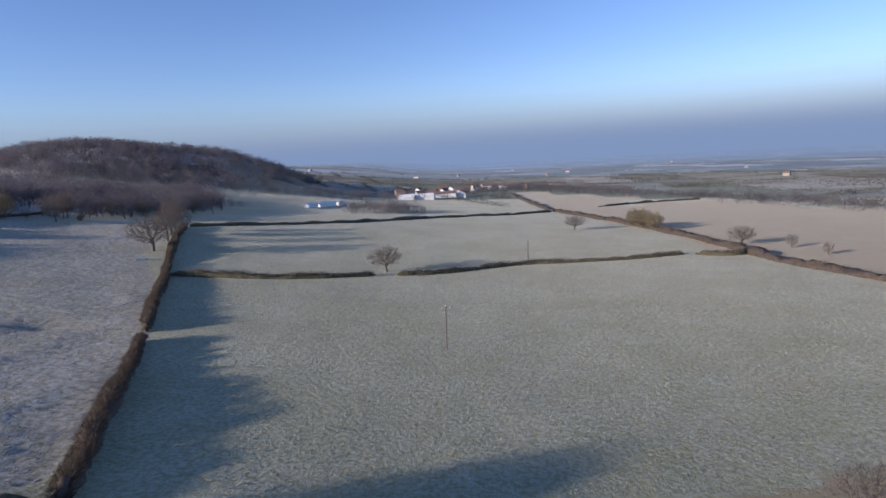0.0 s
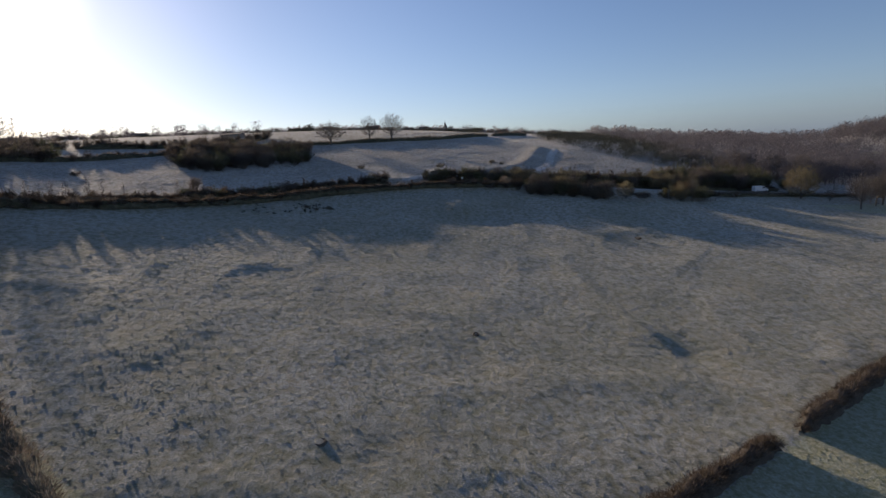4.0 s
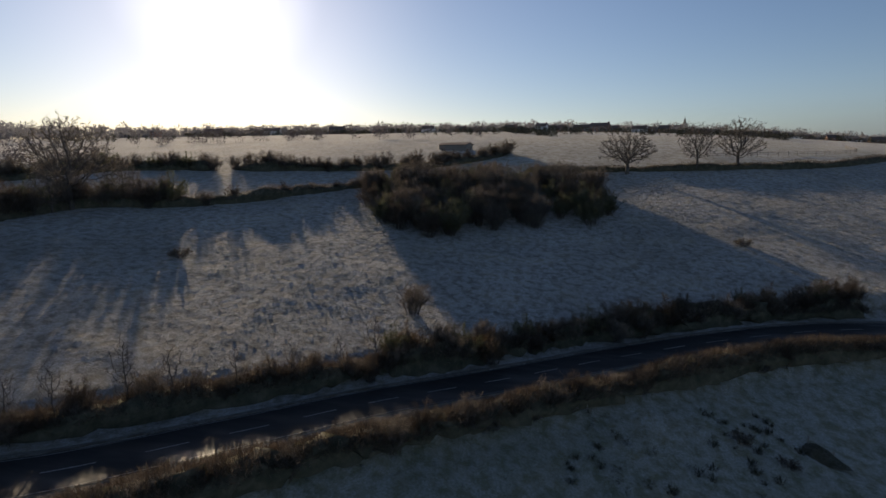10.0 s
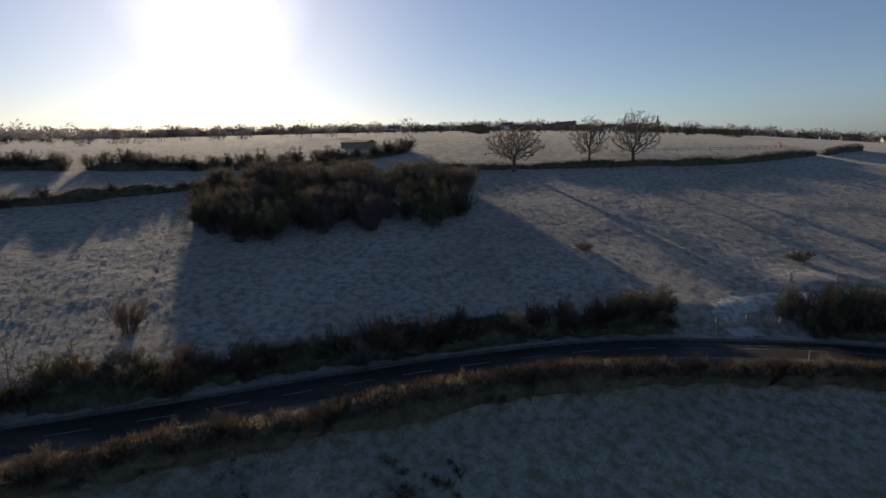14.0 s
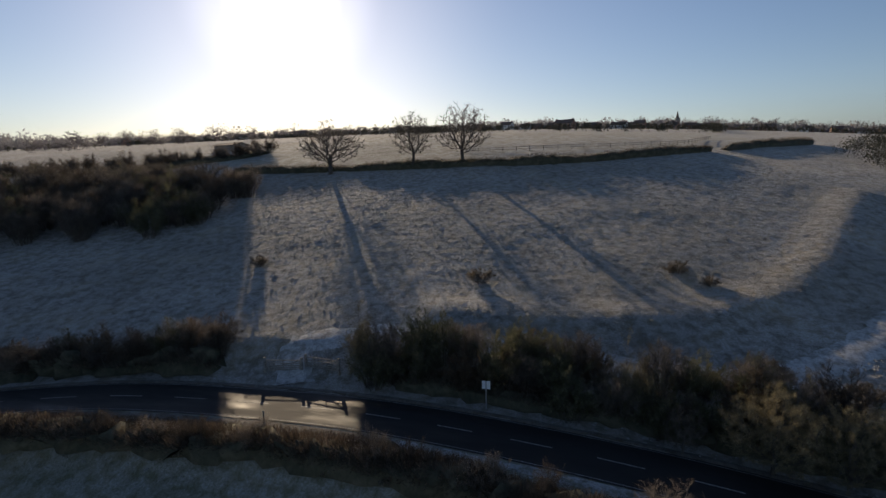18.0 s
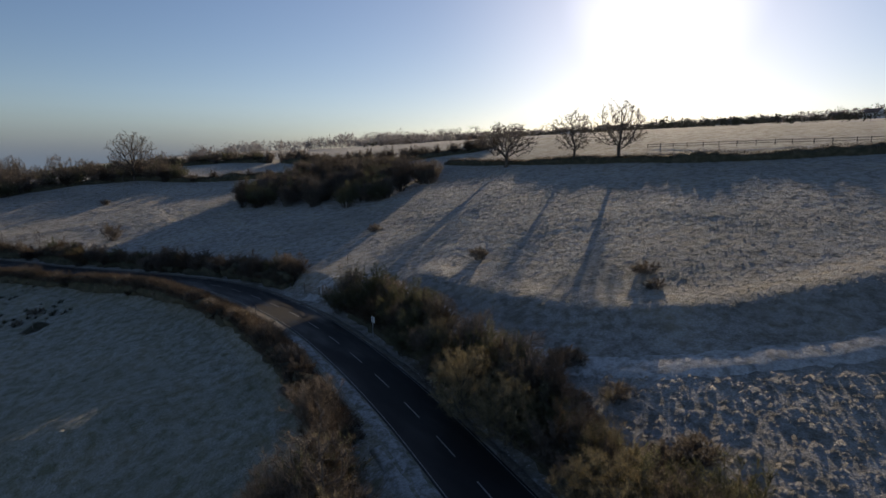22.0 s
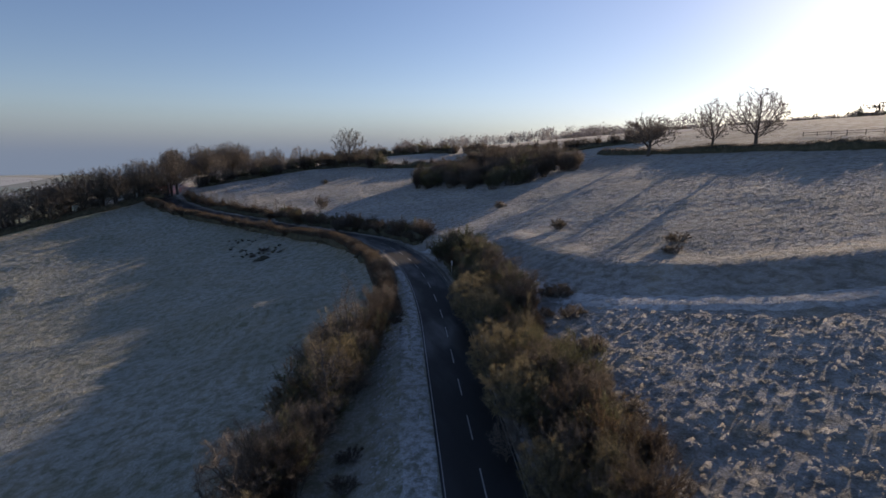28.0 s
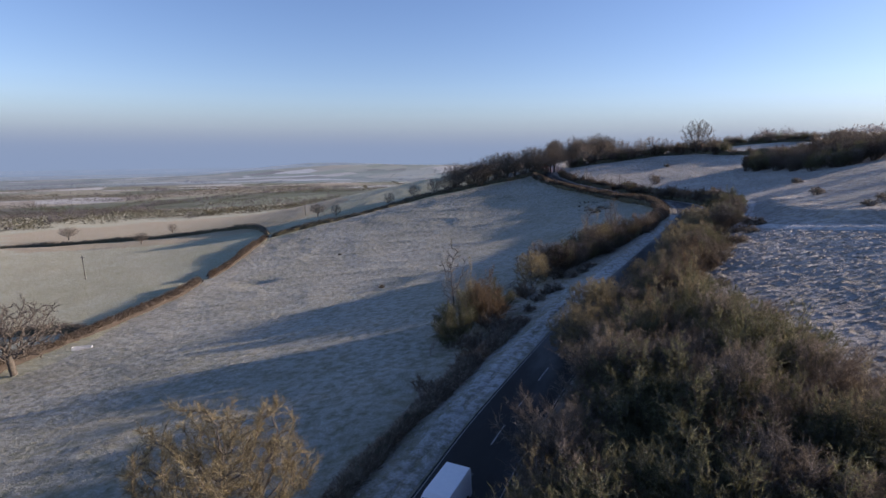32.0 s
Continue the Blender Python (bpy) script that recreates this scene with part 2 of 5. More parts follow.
M_ROUGH = grass("frosted_rough_grass", (0.13, 0.13, 0.065), (0.44, 0.435, 0.40), 0.54, 0.9, straw_amt=0.45)
M_PASTURE = grass("frosted_pasture_grass", (0.178, 0.18, 0.07), (0.47, 0.468, 0.365), 0.52, 1.6, straw_amt=0.3)
M_UPPER = grass("frosted_hill_grass", (0.105, 0.09, 0.06), (0.46, 0.445, 0.42), 0.54, 0.9, straw_amt=0.65, sheen=0.22)
M_VERGE = grass("frosted_verge_grass", (0.12, 0.12, 0.07), (0.52, 0.53, 0.54), 0.85, 1.4)
M_ARABLE = grass("frosted_stubble", (0.25, 0.20, 0.10), (0.34, 0.295, 0.19), 0.3, 2.2, (0.33, 0.235, 0.13), 0.8)
M_WHITE = grass("white_frosted_meadow", (0.19, 0.17, 0.11), (0.46, 0.44, 0.39), 0.75, 0.5)


M_RUSH = grass("dark_rushes", (0.05, 0.05, 0.028), (0.16, 0.15, 0.12), 0.2, 2.0, blade=0.3)


def far_fields():
    """Patchwork of the plain: irregular fields, each with its own crop, frosted."""
    m, nt, bs = mat("far_field_patchwork", 0.95)
    tc = nt.nodes.new("ShaderNodeTexCoord")
    mp = nt.nodes.new("ShaderNodeMapping")
    mp.inputs["Rotation"].default_value = (0, 0, 0.35)
    mp.inputs["Scale"].default_value = (0.0085, 0.0052, 0)
    nt.links.new(tc.outputs["Object"], mp.inputs[0])
    v = nt.nodes.new("ShaderNodeTexVoronoi")
    v.distance, v.inputs["Scale"].default_value, v.inputs["Randomness"].default_value = "CHEBYCHEV", 1.0, 0.75
    nt.links.new(mp.outputs[0], v.inputs["Vector"])
    sep = nt.nodes.new("ShaderNodeSeparateColor")
    nt.links.new(v.outputs["Color"], sep.inputs[0])
    crop = ramp(nt, sep.outputs[0], [(0.0, (0.08, 0.10, 0.05)), (0.22, (0.20, 0.23, 0.14)), (0.4, (0.13, 0.10, 0.065)), (0.58, (0.27, 0.28, 0.19)), (0.72, (0.34, 0.29, 0.20)), (0.85, (0.52, 0.52, 0.50)), (1.0, (0.17, 0.19, 0.11))])
    n = noise_tex(nt, 0.03, 4, 0.6)
    col = mixc(nt, ramp(nt, n, [(0.4, (0, 0, 0)), (0.65, (0.35,) * 3)]), crop, (0.26, 0.26, 0.24))
    nt.links.new(col, bs.inputs["Base Color"])
    bump(nt, bs, n, 0.3, 1.0)
    return m


M_FAR = far_fields()


def simple(name, cols, scale, rough=0.85, bump_s=0.4, bump_d=0.02, detail=5, metal=0.0, rnd=0.0, thin=0.0):
    m, nt, bs = mat(name, rough, metal)
    n = noise_tex(nt, scale, detail, 0.65)
    step = 0.4 / max(1, len(cols) - 1)
    c = ramp(nt, n, [(0.3 + i * step, q) for i, q in enumerate(cols)])
    if 0.3 < thin < 0.45:
        ge = nt.nodes.new("ShaderNodeNewGeometry")
        c = mixc(nt, 1.0, c, ramp(nt, ge.outputs["Random Per Island"], [(0.0, (0.55,) * 3), (0.8, (1.05,) * 3), (0.88, (1.5,) * 3), (1.0, (1.9, 1.95, 2.1))]), "MULTIPLY")
    if rnd:
        oi = nt.nodes.new("ShaderNodeObjectInfo")
        c = mixc(nt, 1.0, c, ramp(nt, oi.outputs["Random"], [(0, (1 - rnd,) * 3), (1, (1 + rnd * 0.6,) * 3)]), "MULTIPLY")
    nt.links.new(c, bs.inputs["Base Color"])
    if bump_s:
        bump(nt, bs, n, bump_s, bump_d)
    if thin:
        tl, mx = nt.nodes.new("ShaderNodeBsdfTranslucent"), nt.nodes.new("ShaderNodeMixShader")
        nt.links.new(c, tl.inputs["Color"])
        mx.inputs[0].default_value = thin
        nt.links.new(bs.outputs[0], mx.inputs[1])
        nt.links.new(tl.outputs[0], mx.inputs[2])
        nt.links.new(mx.outputs[0], nt.nodes["Material Output"].inputs["Surface"])
    return m


M_BARK = simple("bark", [(0.058, 0.05, 0.042), (0.105, 0.091, 0.078), (0.155, 0.138, 0.118)], 3.0, 0.9, 0.6, 0.03, rnd=0.2)
M_TWIG = simple("winter_twigs", [(0.11, 0.09, 0.072), (0.2, 0.165, 0.13), (0.3, 0.262, 0.222)], 0.9, 0.9, 0, rnd=0.25, thin=0.42)
M_TWIG_RED = simple("russet_twigs", [(0.06, 0.045, 0.033), (0.105, 0.08, 0.058), (0.155, 0.122, 0.092)], 0.7, 0.9, 0, rnd=0.2, thin=0.4)
M_SALLOW = simple("sallow_twigs", [(0.15, 0.12, 0.065), (0.26, 0.215, 0.12), (0.36, 0.31, 0.19)], 0.7, 0.9, 0, rnd=0.2, thin=0.4)
M_WOODS = simple("distant_winter_woods", [(0.09, 0.082, 0.088), (0.145, 0.132, 0.14), (0.215, 0.2, 0.208)], 0.05, 0.95, 0, thin=0.5)
# pale, translucent colour puts the haze into the far skyline trees
M_HAZY_WOODS = simple("haze_paled_woods", [(0.17, 0.165, 0.175), (0.25, 0.245, 0.255), (0.34, 0.335, 0.345)], 0.05, 0.95, 0, thin=0.6)
M_LEAF = simple("winter_shrub_leaves", [(0.075, 0.08, 0.034), (0.145, 0.142, 0.072), (0.26, 0.245, 0.165)], 0.8, 0.8, 0, rnd=0.3, thin=0.4)
M_LEAF_BROWN = simple("withered_leaves", [(0.09, 0.06, 0.036), (0.155, 0.105, 0.06), (0.21, 0.155, 0.095)], 0.8, 0.85, 0, rnd=0.2, thin=0.4)
M_FROSTLEAF = simple("frosted_bramble", [(0.10, 0.075, 0.05), (0.20, 0.17, 0.13), (0.42, 0.41, 0.40)], 0.9, 0.85, 0, rnd=0.2, thin=0.4)
M_HEDGE = simple("cut_hedge_wood", [(0.032, 0.025, 0.02), (0.06, 0.047, 0.037), (0.095, 0.077, 0.062)], 1.1, 0.9, 0.9, 0.15)
M_HEDGE_DARK = simple("dark_hedge", [(0.035, 0.038, 0.022), (0.075, 0.07, 0.042), (0.13, 0.115, 0.075)], 0.9, 0.9, 0.9, 0.15)


def asphalt():
    m, nt, bs = mat("wet_asphalt", 0.5)
    n = noise_tex(nt, 18, 6, 0.7)
    w = noise_tex(nt, 0.35, 4, 0.6, stretch=(1, 0.25, 1))
    nt.links.new(mixc(nt, ramp(nt, w, [(0.4, (0, 0, 0)), (0.7, (0.7,) * 3)]), ramp(nt, n, [(0.3, (0.013, 0.013, 0.0133)), (0.7, (0.025, 0.025, 0.025))]), (0.034, 0.032, 0.03)), bs.inputs["Base Color"])
    nt.links.new(ramp(nt, w, [(0.36, (0.42,) * 3), (0.6, (0.8,) * 3)]), bs.inputs["Roughness"])
    bs.inputs["Specular IOR Level"].default_value = 0.2
    bump(nt, bs, n, 0.25, 0.01)
    return m


M_ASPHALT = asphalt()
M_PAINT = simple("worn_road_paint", [(0.09, 0.09, 0.087), (0.24, 0.24, 0.23), (0.38, 0.38, 0.365)], 6.0, 0.7, 0.2, 0.003)
M_WOOD = simple("weathered_timber", [(0.13, 0.115, 0.095), (0.25, 0.22, 0.19), (0.34, 0.31, 0.27)], 6.0, 0.85, 0.4, 0.01)
M_BRICK = simple("house_brick", [(0.22, 0.11, 0.075), (0.30, 0.17, 0.12), (0.36, 0.25, 0.19)], 2.5, 0.9, 0.3, 0.02, rnd=0.15)
M_RENDER = simple("white_render", [(0.62, 0.61, 0.57), (0.74, 0.73, 0.70), (0.8, 0.8, 0.78)], 1.2, 0.85, 0.1, 0.01)
M_STONE = simple("grey_stone", [(0.18, 0.165, 0.14), (0.28, 0.26, 0.22), (0.36, 0.34, 0.30)], 1.6, 0.9, 0.4, 0.03)
M_TILE = simple("roof_tiles", [(0.09, 0.065, 0.055), (0.17, 0.115, 0.09), (0.24, 0.18, 0.15)], 2.2, 0.85, 0.4, 0.03, rnd=0.15)
M_SHEET = simple("pale_sheet_roof", [(0.5, 0.52, 0.54), (0.66, 0.68, 0.7), (0.76, 0.77, 0.78)], 0.8, 0.45, 0.1, 0.01)
M_SOIL = simple("bare_soil", [(0.05, 0.038, 0.028), (0.09, 0.07, 0.052), (0.14, 0.115, 0.09)], 2.0, 0.95, 0.6, 0.05)
M_TRACK = grass("frosted_track", (0.20, 0.19, 0.165), (0.62, 0.62, 0.61), 0.85, 1.2)


# brown verge grass, its colour darkened for the hedges' deep shade
M_VERGE_SHADED = grass("shaded_verge", (0.06, 0.047, 0.03), (0.24, 0.225, 0.2), 0.3, 1.2, straw=(0.16, 0.11, 0.06), straw_amt=0.6)


def flat_mat(name, col, rough=0.5, metal=0.0, var=0.12, scale=3.0):
    return simple(name, [tuple(c * (1 - var) for c in col), col, tuple(min(1, c * (1 + var)) for c in col)], scale, rough, 0, 0, metal=metal)


M_GLASS, _nt, _bs = mat("dark_glass", 0.08)
_bs.inputs["Base Color"].default_value = (0.02, 0.024, 0.028, 1)
M_RED = flat_mat("lorry_red", (0.45, 0.03, 0.03), 0.35)
M_WPAINT = flat_mat("white_vehicle_paint", (0.78, 0.79, 0.8), 0.3, var=0.04)
M_DPAINT = flat_mat("dark_car_paint", (0.03, 0.032, 0.036), 0.25)
M_RUBBER = flat_mat("tyre_rubber", (0.02, 0.02, 0.021), 0.85)
M_STEEL = flat_mat("galvanised_steel", (0.5, 0.51, 0.52), 0.45, 0.8)
M_LAMP, _nt, _bs = mat("lit_headlamp", 0.2)
_bs.inputs["Base Color"].default_value = (0.9, 0.9, 0.88, 1)
_bs.inputs["Emission Color"].default_value, _bs.inputs["Emission Strength"].default_value = (1, 0.95, 0.85, 1), 1.5


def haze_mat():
    """Blue glow painted for the winter haze over the plain, thinning out upwards."""
    m = bpy.data.materials.new("glowing_haze")
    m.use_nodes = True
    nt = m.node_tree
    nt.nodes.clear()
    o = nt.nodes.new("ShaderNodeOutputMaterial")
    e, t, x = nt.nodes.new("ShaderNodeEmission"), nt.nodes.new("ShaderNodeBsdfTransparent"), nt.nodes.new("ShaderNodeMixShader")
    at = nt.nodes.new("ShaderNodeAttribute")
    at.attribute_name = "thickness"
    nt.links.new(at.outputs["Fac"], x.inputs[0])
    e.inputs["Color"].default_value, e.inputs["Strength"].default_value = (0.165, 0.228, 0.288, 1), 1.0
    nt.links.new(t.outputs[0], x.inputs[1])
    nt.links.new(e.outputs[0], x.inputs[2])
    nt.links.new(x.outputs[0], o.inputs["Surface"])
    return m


M_HAZE = haze_mat()


# ---- mesh helpers ----
def mesh_from(name, verts, faces, material=None, smooth=False):
    me = bpy.data.meshes.new(name)
    verts = np.asarray(verts, np.float32).reshape(-1, 3)
    faces = np.asarray(faces, np.int32)
    k = faces.shape[1]
    me.vertices.add(len(verts))
    me.vertices.foreach_set("co", verts.ravel())
    me.loops.add(faces.size)
    me.loops.foreach_set("vertex_index", faces.ravel())
    me.polygons.add(len(faces))
    me.polygons.foreach_set("loop_start", np.arange(0, faces.size, k, dtype=np.int32))
    me.update(calc_edges=True)
    if smooth:
        me.polygons.foreach_set("use_smooth", np.ones(len(faces), bool))
    for m in (material if isinstance(material, (list, tuple)) else [material]):
        if m:
            me.materials.append(m)
    return me


def part(name, bm, material, parent, label=""):
    """Links a bmesh (or a finished mesh) as one mesh object under a thing or a part."""
    if isinstance(bm, bmesh.types.BMesh):
        me = bpy.data.meshes.new(name)
        bm.to_mesh(me)
        bm.free()
        me.materials.append(material)
    else:
        me = bm
    ob = new(name, me)
    ob.parent = parent
    if label:
        ob["label"] = label
    return ob


def thing(name, x, y, z, rz=0.0, label="", category="", group="", kind=""):
    ob = new(name)
    ob.empty_display_size = 0.5
    ob.matrix_world = pose(x, y, z, 0, 0, rz)
    ob.matrix_basis = pose(x, y, z, 0, 0, rz)
    return tagged(ob, label, category, group, kind)


def box(bm, x0, x1, y0, y1, z0, z1, bevel=0.0):
    vs = [bm.verts.new(p) for p in ((x0, y0, z0), (x1, y0, z0), (x1, y1, z0), (x0, y1, z0), (x0, y0, z1), (x1, y0, z1), (x1, y1, z1), (x0, y1, z1))]
    fs = [bm.faces.new([vs[i] for i in f]) for f in ((3, 2, 1, 0), (4, 5, 6, 7), (0, 1, 5, 4), (1, 2, 6, 5), (2, 3, 7, 6), (3, 0, 4, 7))]
    if bevel:
        es = list({e for f in fs for e in f.edges})
        bmesh.ops.bevel(bm, geom=es, offset=bevel, segments=2, affect="EDGES", profile=0.5)
    return bm


def bx(*a, bevel=0.0):
    return box(bmesh.new(), *a, bevel=bevel)


def inside(x, y, poly):
    c = np.zeros(np.shape(x), bool)
    n = len(poly)
    for i in range(n):
        (x0, y0), (x1, y1) = poly[i], poly[i - 1]
        cr = ((y0 > y) != (y1 > y)) & (x < (x1 - x0) * (y - y0) / ((y1 - y0) or 1e-9) + x0)
        c ^= cr
    return c


def value_noise(x, y, seed):
    """Smooth noise between -1 and 1 on a unit lattice."""
    rs = np.random.RandomState(seed)
    tab = rs.uniform(-1, 1, (256, 256))
    xi, yi = np.floor(x).astype(int), np.floor(y).astype(int)
    fx, fy = x - xi, y - yi
    fx, fy = fx * fx * (3 - 2 * fx), fy * fy * (3 - 2 * fy)
    g = lambda a, b: tab[a % 256, b % 256]
    return (g(xi, yi) * (1 - fx) + g(xi + 1, yi) * fx) * (1 - fy) + (g(xi, yi + 1) * (1 - fx) + g(xi + 1, yi + 1) * fx) * fy


# ---- ground: one sheet out to the horizon ----
def spread(lo, hi, step, end, grow=1.16):
    mid = list(np.arange(lo, hi + 0.01, step))
    out_hi, out_lo, s = [], [], step
    v = mid[-1]
    while v < end:
        s = min(s * grow, 260)
        v += s
        out_hi.append(v)
    s, v = step, mid[0]
    while v > -end:
        s = min(s * grow, 260)
        v -= s
        out_lo.append(v)
    return np.array(out_lo[::-1] + mid + out_hi)


FIELD_ROUGH = [(-18, 39), (-21, 54), (-33, 81), (-42, 100), (-57, 132), (-66, 145), (-78, 160), (-93, 215), (-114, 224), (-134, 198), (-148, 188), (-155, 180), (-156, 160), (-160, 125), (-167, 98), (-169, 76), (-169, 55), (-164, 36), (-151, 14), (-135, -6), (-118, -30), (-90, -24), (-66, -8), (-47, 5), (-32, 22)]
FIELD_POLE = [(-18, 39), (-8, 32), (5, 28), (36, 41), (64, 48), (92, 56), (122, 64), (150, 110), (143, 141), (133, 167), (130, 188), (110, 191), (83, 185), (47, 181), (18, 166), (2, 161), (-29, 148), (-58, 142)]
FIELD_ARABLE = [(116, 291), (126, 239), (131, 190), (144, 141), (250, 120), (300, 335), (283, 410), (250, 488), (205, 475), (141, 432), (96, 392)]
FIELD_ARABLE_B = [(95, 394), (141, 434), (219, 537), (98, 696), (92, 640)]
FIELD_TAN = [(5, 24), (36, 37), (64, 45), (92, 53), (122, 61), (250, 0), (200, -80), (80, -120), (5, -48), (-17, -27), (-10, 5)]
FIELD_TOP = [(-256, 66), (-265, 94), (-287, 121), (-330, 145), (-420, 145), (-420, 20), (-330, 0), (-262, -8), (-253, 36)]

def rough_height(x, y, d):
    """Tussocks and humps of the rough grass; d is the distance to the road."""
    bil = 0.5 - np.abs(value_noise(x * 0.55 + 0.8 * value_noise(x * 0.2, y * 0.2, 8), y * 0.75, 1))
    ridge = np.maximum(0, 0.8 - 2.2 * np.abs(value_noise(x * 0.045 + 3, y * 0.07, 12))) * np.where(x < -180, 0.0, 0.22)
    tus = ridge + 0.09 * bil + 0.05 * value_noise(x * 1.25 + 7, y * 1.25, 2) + 0.14 * value_noise(x * 0.13, y * 0.13, 3) + 0.2 * value_noise(x * 0.05, y * 0.05, 4)
    mask = np.where(inside(x, y, FIELD_POLE), 0.35, np.where(x < -188, 0.8, 1.0))
    return tus * mask * np.clip((d - 4.5) / 5, 0, 1) * (np.abs(x) < 420) * (np.abs(y - 80) < 420)


gx, gy = spread(-292, 24, 0.74, 4700), spread(-56, 222, 0.74, 4700)
GX, GY = np.meshgrid(gx, gy, indexing="ij")
GZ = land(GX, GY)
rd = road_near(GX.ravel(), GY.ravel())[0].reshape(GX.shape)
GZ = GZ + rough_height(GX, GY, rd)
nx, ny = len(gx), len(gy)
idx = np.arange(nx * ny).reshape(nx, ny)
quads = np.stack([idx[:-1, :-1], idx[1:, :-1], idx[1:, 1:], idx[:-1, 1:]], -1).reshape(-1, 4)
me = mesh_from("ground", np.stack([GX, GY, GZ], -1).reshape(-1, 3), quads, [M_PASTURE, M_ROUGH, M_UPPER, M_ARABLE, M_WHITE, M_FAR, M_SOIL], True)
cx, cy = (GX[:-1, :-1] + GX[1:, 1:]).ravel() / 2, (GY[:-1, :-1] + GY[1:, 1:]).ravel() / 2
mi = np.zeros(len(cx), np.int32)
mi[(np.hypot(cx, cy - 100) > 480)] = 5
mi[(cx < -300) & (np.abs(cy) < 750)] = 2
mi[inside(cx, cy, FIELD_ROUGH)] = 1
mi[(cx < -186) & (cx > -420) & (np.abs(cy - 60) < 300) & ~inside(cx, cy, FIELD_ROUGH)] = 2
rx = np.interp(cy, ROAD_LINE[::-1, 1], ROAD_LINE[::-1, 0])
rdc = rd[:-1, :-1].ravel()
mi[(mi == 0) & (rdc < 20) & (cx > rx)] = 1
mi[(mi == 0) & (cx < rx) & (cy > -200) & (cy < 330)] = 2
mi[inside(cx, cy, FIELD_ARABLE) | inside(cx, cy, FIELD_ARABLE_B) | inside(cx, cy, FIELD_TAN)] = 3
mi[inside(cx, cy, FIELD_TOP)] = 4
me.polygons.foreach_set("material_index", mi)
tagged(new("ground", me), "frosted fields and pasture on a winter hillside", "ground", kind="structure")


def ribbon(name, line, left, right, lift, material, label, cat, step=None, wav=0.0, seed=0, kind="structure", rough=False):
    """A strip along a line, laid on the ground (left and right: offsets in metres)."""
    line = np.asarray(line)
    d = np.gradient(line, axis=0)
    d /= np.linalg.norm(d, axis=1)[:, None]
    nrm = np.stack([-d[:, 1], d[:, 0]], -1)
    cols = np.linspace(left, right, 5)
    rs = np.random.RandomState(seed)
    vs = []
    for k, c in enumerate(cols):
        w = c + (rs.uniform(-wav, wav, len(line)) if k in (0, 4) else 0)
        p = line + nrm * np.asarray(w).reshape(-1, 1) if np.ndim(w) else line + nrm * w
        up = rough_height(p[:, 0], p[:, 1], road_near(p[:, 0], p[:, 1])[0]) if rough else 0.0
        vs.append(np.c_[p, land(p[:, 0], p[:, 1]) + up + (lift if 0 < k < 4 else lift - 0.12 * (wav > 0))])
    vs = np.stack(vs, 1)
    n = len(line)
    ii = np.arange(n * 5).reshape(n, 5)
    q = np.stack([ii[:-1, :-1], ii[:-1, 1:], ii[1:, 1:], ii[1:, :-1]], -1).reshape(-1, 4)[:, ::-1]
    return tagged(new(name, mesh_from(name, vs.reshape(-1, 3), q, material, True)), label, cat, kind=kind)


RL = spline(ROAD, 1.5)
RL = RL[(RL[:, 1] < 320) & (RL[:, 1] > -250)]
road = ribbon("road", RL, -2.8, 2.8, 0.05, M_ASPHALT, "dark damp asphalt country road with worn white lines", "road")
ribbon("verge_east", RL[RL[:, 1] > 78], 2.8, 4.1, 0.07, M_VERGE, "frost-white grass verge beside the road", "verge", wav=0.25, seed=3)
ribbon("verge_south", RL[RL[:, 1] < 79], 2.8, 4.1, 0.07, M_VERGE_SHADED, "brown verge darkened for the shade under the roadside hedge", "verge", wav=0.25, seed=7)
ribbon("verge_bay", RL[(RL[:, 1] > 104) & (RL[:, 1] < 320)], 4.0, 5.6, 0.075, M_VERGE, "broad frost-white verge below the copse", "verge", wav=0.9, seed=6)
ribbon("verge_west", RL, -3.7, -2.8, 0.07, M_VERGE_SHADED, "brown verge darkened for the shade below the hedge", "verge", wav=0.3, seed=4)
TRACK = spline([(-181.5, 66), (-186, 64.5), (-189, 72), (-188.3, 82), (-186.8, 93), (-186.5, 102), (-189, 110), (-196, 118), (-206.5, 126), (-225, 134), (-246, 144)], 0.8)
ribbon("farm_track", TRACK, -1.7, 1.7, 0.14, M_TRACK, "pale frosted farm track round the foot of the hill", "track", wav=0.3, seed=5, rough=True)


# ---- road markings ----
def marking(name, i0, i1, off, width, line, parent):
    seg = line[i0:i1 + 1]
    d = np.gradient(seg, axis=0)
    d /= np.linalg.norm(d, axis=1)[:, None]
    nrm = np.stack([-d[:, 1], d[:, 0]], -1)
    vs, n = [], len(seg)
    for s in (-width / 2, width / 2):
        p = seg + nrm * (off + s)
        c = seg + nrm * off
        vs.append(np.c_[p, land(c[:, 0], c[:, 1]) + 0.058])
    vs = np.stack(vs, 1).reshape(-1, 3)
    ii = np.arange(n * 2).reshape(n, 2)
    q = np.stack([ii[:-1, 0], ii[1:, 0], ii[1:, 1], ii[:-1, 1]], -1)
    return part(name, mesh_from(name, vs, q, M_PAINT), None, parent)


FINE = spline(ROAD, 1.0)
FINE = FINE[(FINE[:, 1] < 300) & (FINE[:, 1] > -60)]
for k in range(0, len(FINE) - 5, 6):
    marking("centre_dash", k, k + 3, 0.0, 0.11, FINE, road)
for off in (-2.6, 2.6):
    marking("edge_line", 0, len(FINE) - 1, off, 0.07, FINE, road)


